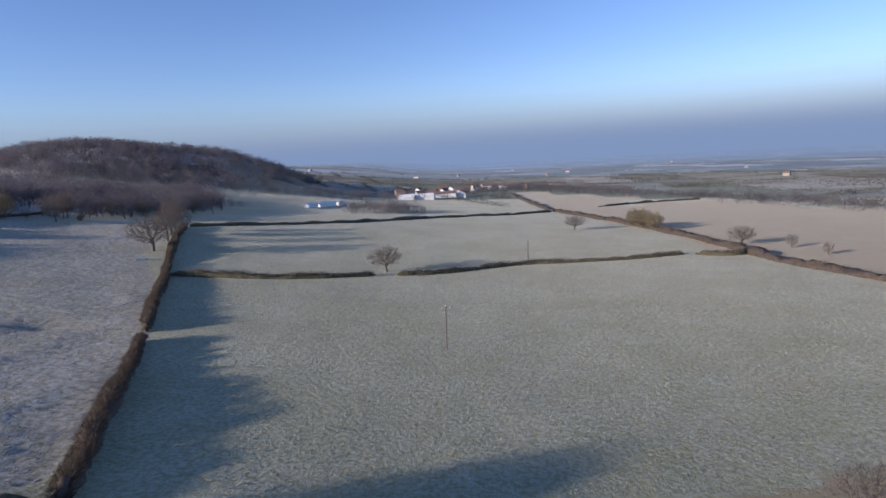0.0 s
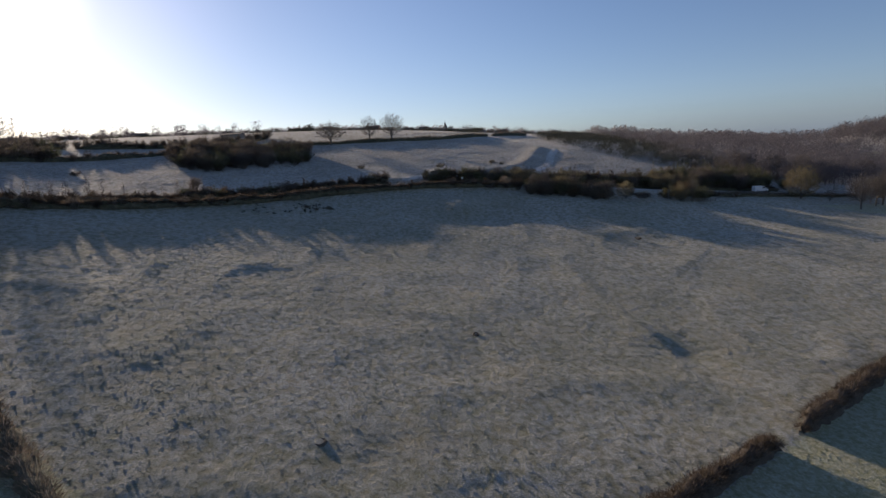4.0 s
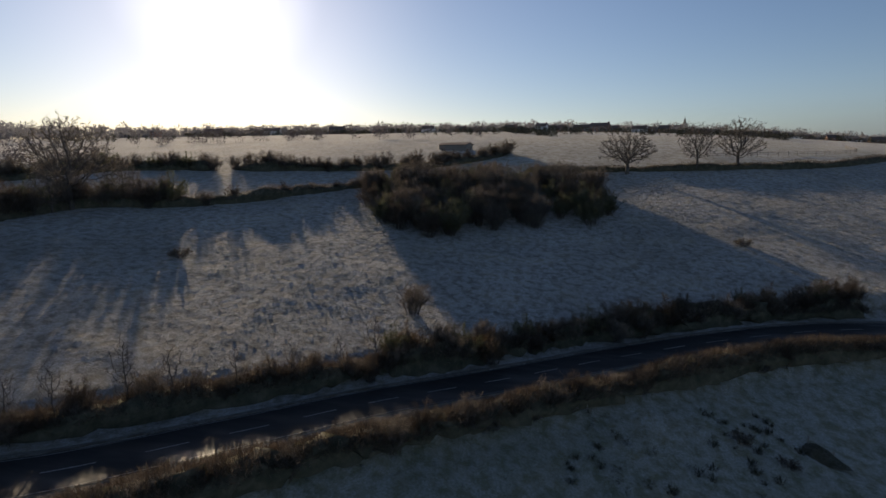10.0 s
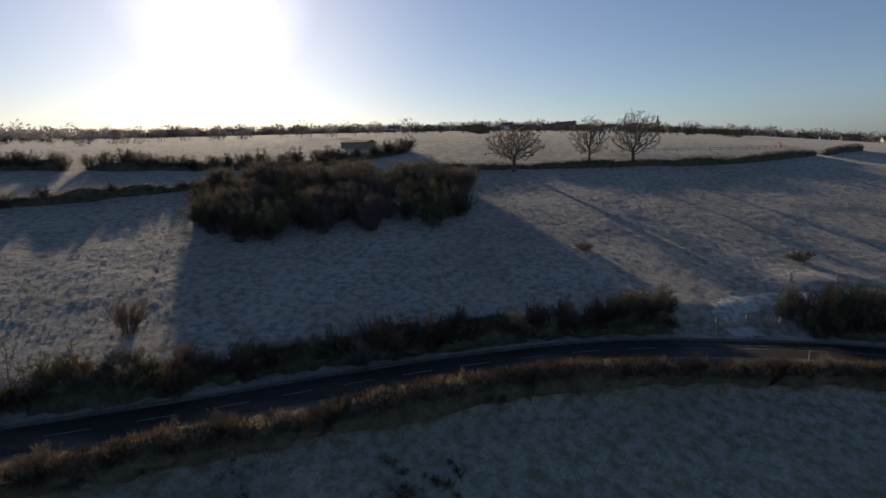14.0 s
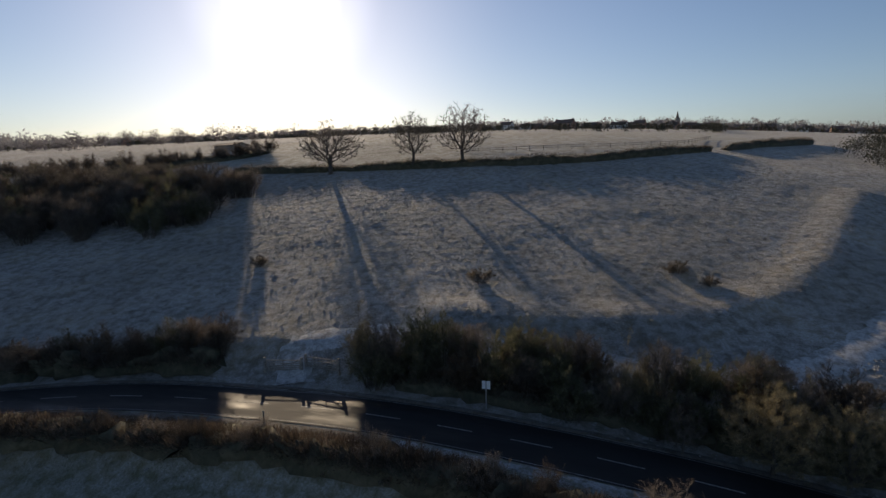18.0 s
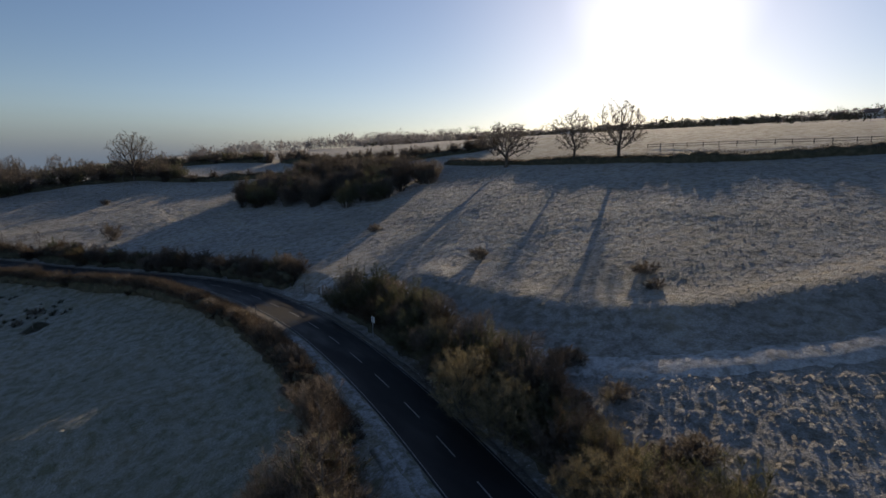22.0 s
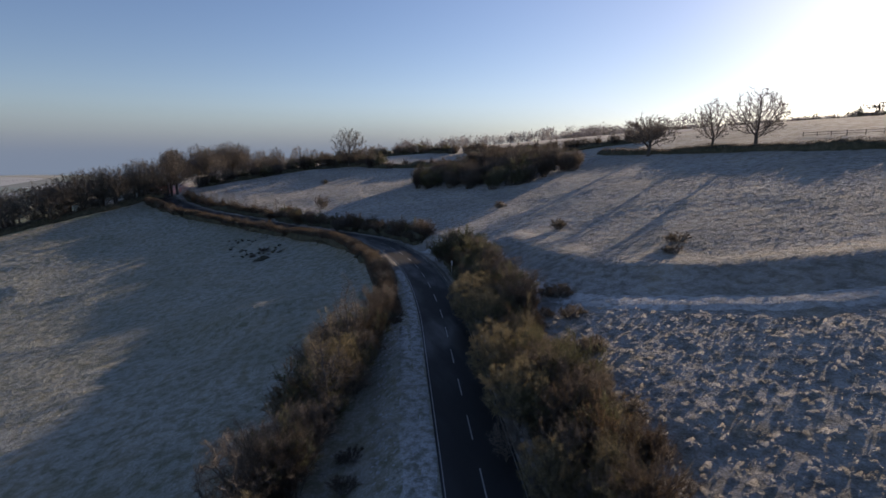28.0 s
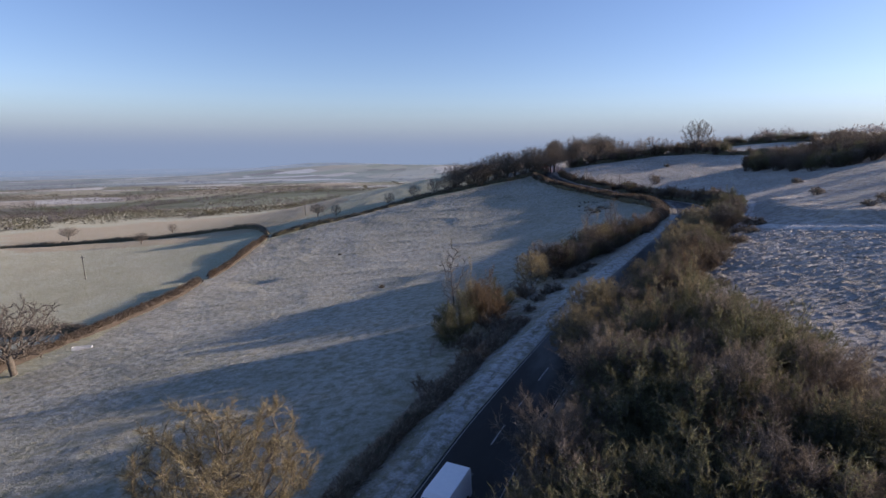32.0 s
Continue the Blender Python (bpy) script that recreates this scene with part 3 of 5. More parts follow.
# ---- hedges ----
def hedge(pts, height, width, label, seed, twigs=26, mat_core=None, mat_twig=None, step=1.2, rag=0.36, name="hedge"):
    """A field hedge: a lumpy core with bare twigs bristling from it."""
    rs = np.random.RandomState(seed)
    line = spline(pts, step)
    n = len(line)
    d = np.gradient(line, axis=0)
    d /= np.linalg.norm(d, axis=1)[:, None] + 1e-9
    nrm = np.stack([-d[:, 1], d[:, 0]], -1)
    prof = [(-0.5, -0.25), (-0.52, 0.3), (-0.44, 0.72), (-0.2, 0.96), (0.12, 1.0), (0.42, 0.78), (0.53, 0.32), (0.5, -0.25)]
    s = np.arange(n) * step
    hv = 1 + rag * (value_noise(s * 0.11, s * 0 + seed, seed + 5) + 0.5 * value_noise(s * 0.43, s * 0, seed + 6))
    wv = 1 + rag * value_noise(s * 0.2, s * 0, seed + 7)
    z0 = land(line[:, 0], line[:, 1])
    taper = np.clip(np.minimum(np.arange(n) + 1, n - np.arange(n)) / 2.5, 0.15, 1)
    vs = []
    for a, b in prof:
        jit = rs.uniform(-0.17, 0.17, (n, 3)) * width
        w = a * width * 0.66 * wv * taper
        vs.append(np.c_[line + nrm * w[:, None] + jit[:, :2], z0 + b * height * 0.68 * hv * taper + jit[:, 2] * (b > 0)])
    vs = np.stack(vs, 1)
    m = len(prof)
    ii = np.arange(n * m).reshape(n, m)
    q = np.stack([ii[:-1, :-1], ii[:-1, 1:], ii[1:, 1:], ii[1:, :-1]], -1).reshape(-1, 4)
    ob = thing(name, *line[n // 2], float(z0[n // 2]), 0, label, "hedge")
    base = np.array([*line[n // 2], float(z0[n // 2])])
    part("hedge_body", mesh_from("hedge_body", vs.reshape(-1, 3) - base, q, mat_core or M_HEDGE_DARK, False), None, ob)
    # twigs and clinging leaves: thin blades standing out of the core
    cnt = int(n * twigs * 5.0)
    if cnt:
        k = rs.randint(0, n - 1, cnt)
        f = rs.rand(cnt)
        c = line[k] * (1 - f)[:, None] + line[k + 1] * f[:, None]
        ang = rs.uniform(-1.5, 1.5, cnt)
        hh = height * hv[k] * taper[k]
        px = np.sin(ang) * width * 0.5 * wv[k] * rs.uniform(0.5, 1.0, cnt)
        pz = hh * (0.38 + 0.45 * np.cos(ang) * rs.uniform(0.5, 1.1, cnt))
        p0 = np.c_[c + nrm[k] * px[:, None], z0[k] + pz]
        out_dir = np.c_[nrm[k] * np.sin(ang)[:, None], np.cos(ang) + 0.35] + rs.normal(0, 0.45, (cnt, 3))
        out_dir /= np.linalg.norm(out_dir, axis=1)[:, None]
        ln = rs.uniform(0.25, 0.75, cnt) * min(1.6, 0.5 + height * 0.3)
        side = np.cross(out_dir, rs.normal(0, 1, (cnt, 3)))
        side /= np.linalg.norm(side, axis=1)[:, None] + 1e-9
        wd = rs.uniform(0.012, 0.034, cnt)
        v = np.stack([p0 - side * wd[:, None], p0 + side * wd[:, None], p0 + out_dir * ln[:, None]], 1).reshape(-1, 3)
        part("twig_fringe", mesh_from("twig_fringe", v - base, np.arange(len(v)).reshape(-1, 3), mat_twig or M_TWIG, False), None, ob)["kind"] = "stuff"
    return ob


hedge([(-13, 34), (-22, 54), (-34, 81), (-38, 90)], 2.3, 2.2, "clipped russet winter hedge between two frosted fields", 11, 60, M_HEDGE, M_TWIG_RED)
hedge([(-40, 95), (-49.5, 115), (-57, 134), (-65, 152), (-74, 173), (-83, 195), (-92, 219)], 2.5, 2.4, "clipped russet winter hedge between two frosted fields", 12, 50, M_HEDGE, M_TWIG_RED)
hedge([(-60, 142), (-29, 148), (-3, 159)], 2.0, 2.0, "dark field hedge across the frosted pasture", 13, 30)
hedge([(4, 161), (18, 166), (47, 181), (83, 185), (108, 191)], 2.0, 2.0, "dark field hedge across the frosted pasture", 14, 24)
hedge([(112, 190), (122, 186), (131, 188)], 2.4, 3.0, "dark field hedge at the pasture's corner", 15, 24)
hedge([(95, 394), (116, 291), (126, 239), (131, 190), (134, 167), (144, 140), (160, 100)], 3.0, 4.5, "broad brown hedge bordering the stubble fields", 16, 14, M_HEDGE, M_TWIG_RED, step=2.0)
hedge([(-91, 221), (-59, 248), (-10, 294), (8, 316), (40, 339), (93, 383)], 2.2, 2.4, "dark far hedge between pastures", 17, 8, step=2.5)
hedge([(141, 434), (195, 470), (248, 489)], 2.5, 3.0, "dark hedge between the stubble fields", 18, 4, step=4)
hedge([(92, 644), (93, 520), (95, 398)], 3.0, 4.5, "broad brown hedge leading to the village", 19, 4, M_HEDGE, M_TWIG_RED, step=4)
hedge([(-16, 34), (-24, 26), (-33, 18), (-48, 5), (-66, -12), (-85, -23), (-97, -30), (-116, -43)], 2.2, 2.6, "dark overgrown hedge along the field's lower edge", 20, 30)
hedge([(-11, 31), (2, 21), (19, 13.5), (38, 17), (59, 22), (91, 30), (117, 42), (145, 53), (185, 90)], 2.2, 2.4, "dark field hedge with a few trees", 21, 20)
# beside the road
def beside(off, y0, y1):
    line = spline(ROAD, 4.0)
    d = np.gradient(line, axis=0)
    d /= np.linalg.norm(d, axis=1)[:, None]
    p = line + np.stack([-d[:, 1], d[:, 0]], -1) * off
    return [tuple(q) for q in p[(p[:, 1] < y1) & (p[:, 1] > y0)]]


hedge(beside(6.3, -40, 104), 2.0, 3.6, "low tangled roadside hedge under frost", 31, 90, M_HEDGE_DARK, M_TWIG_RED, step=1.0)
hedge(beside(7.8, 150, 225), 1.2, 2.0, "low tangled roadside hedge under frost", 32, 60, M_HEDGE_DARK, M_TWIG, step=1.0)
hedge(beside(-6.0, -7, 61), 2.4, 4.4, "tall bare roadside hedge", 33, 90, M_HEDGE_DARK, M_TWIG_RED, step=1.0)
hedge(beside(-6.0, -44, -6), 1.7, 3.0, "low bottom of a gappy roadside hedge", 43, 80, M_HEDGE_DARK, M_TWIG_RED, step=1.0)
hedge(beside(-5.6, 71, 205), 1.9, 2.6, "thick roadside hedge with brambles", 34, 70, M_HEDGE_DARK, M_TWIG_RED, step=1.0)
# up the hill
hedge([(-126, -52), (-150, -64), (-168, -69), (-183, -66), (-197, -50), (-219, -35), (-229, -25)], 2.4, 3.0, "dark hedge up the frosted hillside", 35, 30)
hedge([(-251, 10), (-253, 37), (-256, 66), (-265, 94), (-286, 120)], 1.8, 2.0, "dark hedge along the brow of the hill", 36, 30)
hedge([(-290, 124), (-314, 143), (-335, 158)], 2.0, 2.4, "dark hedge along the brow of the hill", 37, 24)
hedge([(-160, -120), (-190, -104), (-218, -89), (-229, -68)], 2.0, 4.0, "tall dark hedge between the upper fields", 38, 40, step=1.6)
hedge([(-231, -64), (-246, -30), (-259, -9), (-276, 4)], 2.0, 3.6, "tall dark hedge between the upper fields", 39, 40, step=1.6)


# ---- bare winter trees ----
def tubes(A, B, RA, RB, sides):
    """Tapered tubes from the points A to the points B, as vertices and quads."""
    a = B - A
    a = a / (np.linalg.norm(a, axis=1)[:, None] + 1e-9)
    u = np.cross(a, np.array([0.31, 0.9, 0.2]))
    u /= np.linalg.norm(u, axis=1)[:, None] + 1e-9
    v = np.cross(a, u)
    t = np.arange(sides) * 2 * math.pi / sides
    ring = np.cos(t)[None, :, None] * u[:, None] + np.sin(t)[None, :, None] * v[:, None]
    V = np.concatenate([A[:, None] + ring * RA[:, None, None], B[:, None] + ring * RB[:, None, None]], 1)
    k, n = np.arange(sides), np.arange(len(A))[:, None] * 2 * sides
    Q = np.stack([n + k, n + (k + 1) % sides, n + sides + (k + 1) % sides, n + sides + k], -1)
    return V.reshape(-1, 3), Q.reshape(-1, 4)


def tree_mesh(seed, height, wide, trunk_h, trunk_r, buds=900, step=0.45, gnarl=0.22, low=0.55, twigs=9, twig_len=0.8, fine=0.012):
    """A bare tree that has grown towards buds spread through its crown: limbs as tapered tubes, twigs as fine blades."""
    rs = np.random.RandomState(seed)
    base = trunk_h * low
    semi = np.array([wide * height / 2, wide * height / 2, (height - base) / 2])
    d = rs.normal(0, 1, (buds, 3))
    d /= np.linalg.norm(d, axis=1)[:, None]
    az = np.arctan2(d[:, 1], d[:, 0])
    lump = 1 + 0.10 * np.sin(az * 3 + seed) + 0.08 * np.sin(az * 5 + d[:, 2] * 5 + seed) + 0.06 * np.sin(d[:, 2] * 9 + az * 2)
    P = d * semi * (rs.rand(buds, 1) ** 0.42) * lump[:, None]
    P[:, 2] += base + semi[2]
    P = P[P[:, 2] > base + 0.12 * (height - base) * rs.rand(buds)]
    nodes, up = [], []
    nodes.append(np.array([0.0, 0.0, -0.5]))
    up.append(-1)
    lean = rs.normal(0, 0.05, 2)
    while nodes[-1][2] < trunk_h:
        nodes.append(nodes[-1] + np.array([lean[0] + rs.normal(0, 0.04), lean[1] + rs.normal(0, 0.04), 1.0]) * step)
        up.append(len(nodes) - 2)
    N = np.array(nodes)
    dist = np.linalg.norm(P[:, None] - N[None], axis=2)
    near, best = dist.argmin(1), dist.min(1)
    for _ in range(70):
        if not len(P):
            break
        src = np.unique(near)
        acc = np.zeros((len(nodes), 3))
        w = P - np.array(nodes)[near]
        np.add.at(acc, near, w / (np.linalg.norm(w, axis=1)[:, None] + 1e-9))
        g = acc[src]
        g = g / (np.linalg.norm(g, axis=1)[:, None] + 1e-9) + rs.normal(0, gnarl, g.shape) + (0, 0, 0.06)
        g /= np.linalg.norm(g, axis=1)[:, None]
        fresh = np.array(nodes)[src] + g * step
        first = len(nodes)
        nodes.extend(fresh)
        up.extend(src.tolist())
        dist = np.linalg.norm(P[:, None] - fresh[None], axis=2)
        k, b = dist.argmin(1), dist.min(1)
        near, best = np.where(b < best, k + first, near), np.minimum(b, best)
        keep = best > step * 1.15
        P, near, best = P[keep], near[keep], best[keep]
    N, up = np.array(nodes), np.array(up)
    # limbs swell with what they carry
    load = np.zeros(len(N))
    tip = np.ones(len(N), bool)
    tip[up[1:]] = False
    load[tip] = 1.0
    for i in range(len(N) - 1, 0, -1):
        load[up[i]] += load[i]
    rad = 0.013 + (trunk_r - 0.013) * (load / load[0]) ** 0.5
    rad[:2] *= (1.5, 1.15)
    A, B = N[up[1:]], N[1:]
    V, Q = tubes(A, B, np.minimum(rad[up[1:]], rad[1:] * 1.5), rad[1:], 5)
    # twigs at the ends and along the thin limbs
    thin = np.where(load <= 4)[0]
    thin = thin[thin > 2]
    n = len(thin) * twigs
    k = np.repeat(thin, twigs)
    axis = N[k] - N[up[k]]
    axis /= np.linalg.norm(axis, axis=1)[:, None] + 1e-9
    b = N[up[k]] + (N[k] - N[up[k]]) * rs.rand(n, 1)
    T = []
    for gen, (cut, share) in enumerate(((1.0, 1.0), (0.55, 0.8), (0.45, 0.8))):
        t = axis * 0.7 + rs.normal(0, 0.45, (n, 3)) + (0, 0, 0.12)
        t /= np.linalg.norm(t, axis=1)[:, None]
        L = twig_len * cut * rs.uniform(0.4, 1.2, (n, 1))
        w = np.cross(t, rs.normal(0, 1, (n, 3)))
        w *= fine * share * rs.uniform(0.7, 1.4, (n, 1)) / (np.linalg.norm(w, axis=1)[:, None] + 1e-9)
        T.append(np.stack([b - w, b + w, b + t * L], 1))
        b, axis = b + t * L * rs.uniform(0.3, 0.8, (n, 1)), t
    return V, Q, np.concatenate(T).reshape(-1, 3)


def tree_proto(name, label, seed, height, wide, trunk_h, trunk_r, twig_mat=None, **kw):
    V, Q, T = tree_mesh(seed, height, wide, trunk_h, trunk_r, **kw)
    root = thing(name, 0, 0, 0, 0, label, "tree")
    part("trunk", mesh_from("trunk", V, Q, M_BARK, True), None, root)
    part("crown", mesh_from("crown", T, np.arange(len(T)).reshape(-1, 3), twig_mat or M_TWIG), None, root)
    return root


PROTO = {}
USED = set()


def plant(kind, x, y, rz=None, s=1.0, label="", group=""):
    """A copy of a kind of tree or shrub, standing on the ground."""
    rz = (x * 37 + y * 91) % 360 if rz is None else rz
    src = PROTO[kind]
    m = pose(x, y, gz(x, y) - 0.05, 0, 0, rz)
    if kind not in USED:
        USED.add(kind)
        src.matrix_basis = m
        src.scale = (s, s, s)
        ob = src
    else:
        keep = src.scale.copy()
        src.scale = (s, s, s)
        ob = copy_thing(src, m)
        src.scale = keep
    return tagged(ob, label, group=group)


PROTO["oak"] = tree_proto("oak_tree", "bare spreading oak in winter on a frosted field", 5, 14, 0.92, 3.6, 0.42, buds=1150, gnarl=0.25, low=0.8, twigs=8, twig_len=0.65, fine=0.009)
PROTO["ash"] = tree_proto("ash_tree", "tall bare ash tree with a rounded open crown", 8, 15, 0.78, 4.0, 0.36, buds=1050, gnarl=0.18, low=0.8, twigs=8, twig_len=0.65, fine=0.009)
PROTO["oak_low"] = tree_proto("low_oak_tree", "low wide bare oak with twisted limbs", 21, 9.5, 1.35, 2.4, 0.42, buds=900, step=0.42, gnarl=0.34, low=0.9, twigs=8, twig_len=0.6, fine=0.009)
PROTO["small"] = tree_proto("hawthorn_tree", "small bare hawthorn tree in a hedge", 33, 7, 0.9, 1.3, 0.17, buds=420, step=0.36, twigs=9, twig_len=0.6, fine=0.009)
PROTO["birch"] = tree_proto("slender_tree", "slender bare young tree beside the road", 44, 11, 0.34, 2.8, 0.11, buds=220, step=0.45, twigs=5, gnarl=0.12, low=0.5, fine=0.009)
PROTO["tawny"] = tree_proto("sallow_tree", "round tawny sallow of fine bare twigs beside the road", 52, 9, 1.0, 1.0, 0.2, twig_mat=M_SALLOW, buds=1300, step=0.36, twigs=20, twig_len=0.6, fine=0.010)


def shrub_mesh(seed, r, h, stems, sprays, ends, leaf, slim):
    """Arching stems that spray into twigs, each carrying many twig ends or small leaves."""
    rs = np.random.RandomState(seed)
    az = rs.uniform(0, 2 * math.pi, stems)
    out_r = rs.rand(stems) ** 0.6
    foot = np.c_[np.cos(az), np.sin(az)] * (0.42 * r * out_r * rs.uniform(0.5, 1.2, stems))[:, None]
    lump = 1 + 0.16 * np.sin(az * 2 + seed) + 0.12 * np.sin(az * 3 + seed * 2)
    rise = h * (1 - 0.55 * out_r ** 2) * rs.uniform(0.62, 1.12, stems) * lump
    tip = np.c_[np.c_[np.cos(az), np.sin(az)] * (r * out_r * lump)[:, None] + rs.normal(0, 0.08 * r, (stems, 2)), rise]
    p0 = np.c_[foot, np.full(stems, -0.15)]
    p1 = np.c_[(foot * 0.7 + tip[:, :2] * 0.3), rise * 0.62] + rs.normal(0, 0.07 * r, (stems, 3))
    curve = lambda k, f: (1 - f) ** 2 * p0[k] + 2 * f * (1 - f) * p1[k] + f * f * tip[k]
    every = np.arange(stems)
    cuts = [curve(every, np.full((stems, 1), f)) for f in (0, 0.35, 0.7, 1.0)]
    rr = (0.034, 0.026, 0.016, 0.006)
    pieces = [tubes(a, b, np.full(stems, x), np.full(stems, y), 3) for a, b, x, y in zip(cuts, cuts[1:], rr, rr[1:])]
    n = stems * sprays
    k = np.repeat(every, sprays)
    f = rs.uniform(0.18, 1.0, (n, 1)) ** 0.75
    a = curve(k, f)
    t = curve(k, np.minimum(1, f + 0.05)) - curve(k, f - 0.05)
    t /= np.linalg.norm(t, axis=1)[:, None] + 1e-9
    g = t * 0.8 + rs.normal(0, 0.5, (n, 3)) + (0, 0, 0.2)
    g /= np.linalg.norm(g, axis=1)[:, None]
    L = h * 0.24 * rs.uniform(0.35, 1.15, (n, 1))
    pieces.append(tubes(a, a + g * L, np.full(n, 0.009), np.full(n, 0.003), 3))
    S, Q, first = [], [], 0
    for v, q in pieces:
        S.append(v)
        Q.append(q + first)
        first += len(v)
    m = n * ends
    k2 = np.repeat(np.arange(n), ends)
    b = a[k2] + g[k2] * L[k2] * rs.uniform(0.05, 1.0, (m, 1))
    e = g[k2] * 0.7 + rs.normal(0, 0.55, (m, 3)) + (0, 0, 0.15)
    e /= np.linalg.norm(e, axis=1)[:, None]
    sv = np.cross(e, rs.normal(0, 1, (m, 3)))
    sv /= np.linalg.norm(sv, axis=1)[:, None] + 1e-9
    z = rs.uniform(0.5, 1.5, (m, 1)) * leaf
    T = np.stack([b - sv * z * slim, b + sv * z * slim, b + e * z * 3.0], 1).reshape(-1, 3)
    T[:, 2] = np.maximum(T[:, 2], 0.02)
    return np.concatenate(S), np.concatenate(Q), T


def shrub_proto(name, label, seed, r, h, stems, sprays, ends, leaf, mleaf, slim=0.06):
    S, Q, T = shrub_mesh(seed, r, h, stems, sprays, ends, leaf, slim)
    root = thing(name, 0, 0, 0, 0, label, "shrub")
    part("stem", mesh_from("stem", S, Q, M_BARK), None, root)["kind"] = "stuff"
    part("foliage", mesh_from("foliage", T, np.arange(len(T)).reshape(-1, 3), mleaf), None, root)
    return root


PROTO["thorn"] = shrub_proto("thorn_shrub", "dense grey-brown thorn shrub without leaves", 3, 2.7, 4.2, 46, 18, 20, 0.11, M_TWIG)
PROTO["green"] = shrub_proto("evergreen_shrub", "olive-green winter shrub beside the road", 4, 2.5, 4.0, 42, 18, 24, 0.075, M_LEAF, 0.16)
PROTO["russet"] = shrub_proto("russet_shrub", "russet shrub with withered leaves clinging on", 6, 2.2, 4.4, 36, 18, 22, 0.075, M_LEAF_BROWN, 0.17)
PROTO["bramble"] = shrub_proto("bramble_clump", "low frosted bramble clump", 7, 1.7, 1.3, 34, 12, 16, 0.075, M_FROSTLEAF, 0.14)
PROTO["redtwig"] = shrub_proto("red_twig_shrub", "upright shrub of reddish bare twigs", 9, 2.1, 4.0, 44, 18, 20, 0.11, M_TWIG_RED)
PROTO["willow"] = shrub_proto("sallow_shrub", "tall olive-grey sallow of upright bare twigs", 15, 2.8, 6.0, 50, 18, 20, 0.13, M_SALLOW)

# single trees
plant("oak_low", -250, 36, 20, 1.15)
plant("ash", -254, 54, 60, 0.82, "tall bare tree on the brow of the hill")
plant("oak", -256, 65, 130, 0.95, "tall bare tree on the brow of the hill")
plant("oak", -182, -66, 200, 1.12, "wide bare oak standing in the hillside hedge")
plant("oak", -374, -355, 10, 0.6)
plant("oak_low", 0, 166, 80, 0.92, "bare round-crowned oak in the field hedge")
plant("oak_low", 83, 261, 140, 0.85)
plant("oak_low", 138, 207, 40, 0.85)
for x, y, k in ((117, 274, 1.05), (119, 267, 1.15), (122, 259, 1.0)):
    plant("tawny", x, y, None, k, "tawny sallow bush in the broad brown hedge", "sallows in the far hedge")
plant("small", 152, 198, 10, 0.8)
plant("small", 155, 182, 70, 0.7)
plant("oak_low", 61, 37, 300, 0.62, "bare spreading oak in the frosted pasture")
plant("oak_low", 136, 24, 30, 0.8)
plant("small", 70, 11, 130, 0.8)
plant("oak_low", -78, 168, 300, 1.3, "wide bare oak leaning from the russet hedge")
for i, (x, y, s) in enumerate(((-82, 185, 0.85), (-86, 196, 0.85), (-90, 207, 0.9), (-84, 201, 0.7))):
    plant("ash", x, y, i * 77, s)
# tree row along the lower hedge
for i, (x, y, k, s) in enumerate(((-19, 5, "oak_low", 0.66), (-31.5, 8, "small", 0.85), (-54, -2, "small", 0.9), (-62, -11, "small", 1.0), (-70, -16, "small", 1.15), (-79, -20, "oak", 0.95), (-88, -25, "oak_low", 1.3), (-96, -30, "ash", 0.95), (-104, -35, "oak", 0.95), (-111, -40, "ash", 0.9), (-118, -46, "oak", 1.0))):
    plant(k, x, y, i * 67, s, "bare tree in the row along the lower hedge", "tree row along the lower hedge")
rs = np.random.RandomState(78)
for i in range(42):
    f = i / 41
    x, y = -75 - 43 * f + rs.uniform(-2, 2), -19 - 27 * f + rs.uniform(-2.5, 2.5)
    plant(("thorn", "ash", "small", "oak", "thorn", "oak")[i % 6], x, y, i * 67, rs.uniform(0.68, 0.98) * (0.7 + 0.3 * min(1, f * 3)), "bare winter growth in the row along the lower hedge", "tree row along the lower hedge")
# wood above the road's bend
rs = np.random.RandomState(77)
for i in range(120):
    t = rs.rand()
    x, y = -113 - 44 * t + rs.uniform(-11, 11), -80 - 122 * t + rs.uniform(-10, 10)
    if road_near(np.array([x]), np.array([y]))[0][0] > 6:
        plant(("oak", "ash", "thorn", "oak_low", "small", "thorn")[i % 6], x, y, i * 53, rs.uniform(0.7, 1.0), "bare tree in the wood above the road bend", "wood above the road bend")
# thicket on the hill
THICKET = [(-202, -20), (-192, -6), (-203, 0), (-209, 15), (-208, 26), (-215, 32), (-237, 28), (-238, 0), (-226, -27)]
for i in range(120):
    for _ in range(60):
        x, y = rs.uniform(-238, -190), rs.uniform(-28, 34)
        if inside(np.array(x), np.array(y), THICKET):
            break
    plant(("thorn", "redtwig", "green", "thorn")[i % 4], x, y, i * 41, rs.uniform(0.9, 1.45), "dense bare thorn shrub in the hillside thicket", "hillside thicket")
for i, (x, y, s) in enumerate(((-224, -14, 1.1), (-226, 4, 1.1), (-232, 18, 1.0))):
    plant("oak_low", x, y, i * 90, s * 0.8, "low bare tree standing above the thicket")
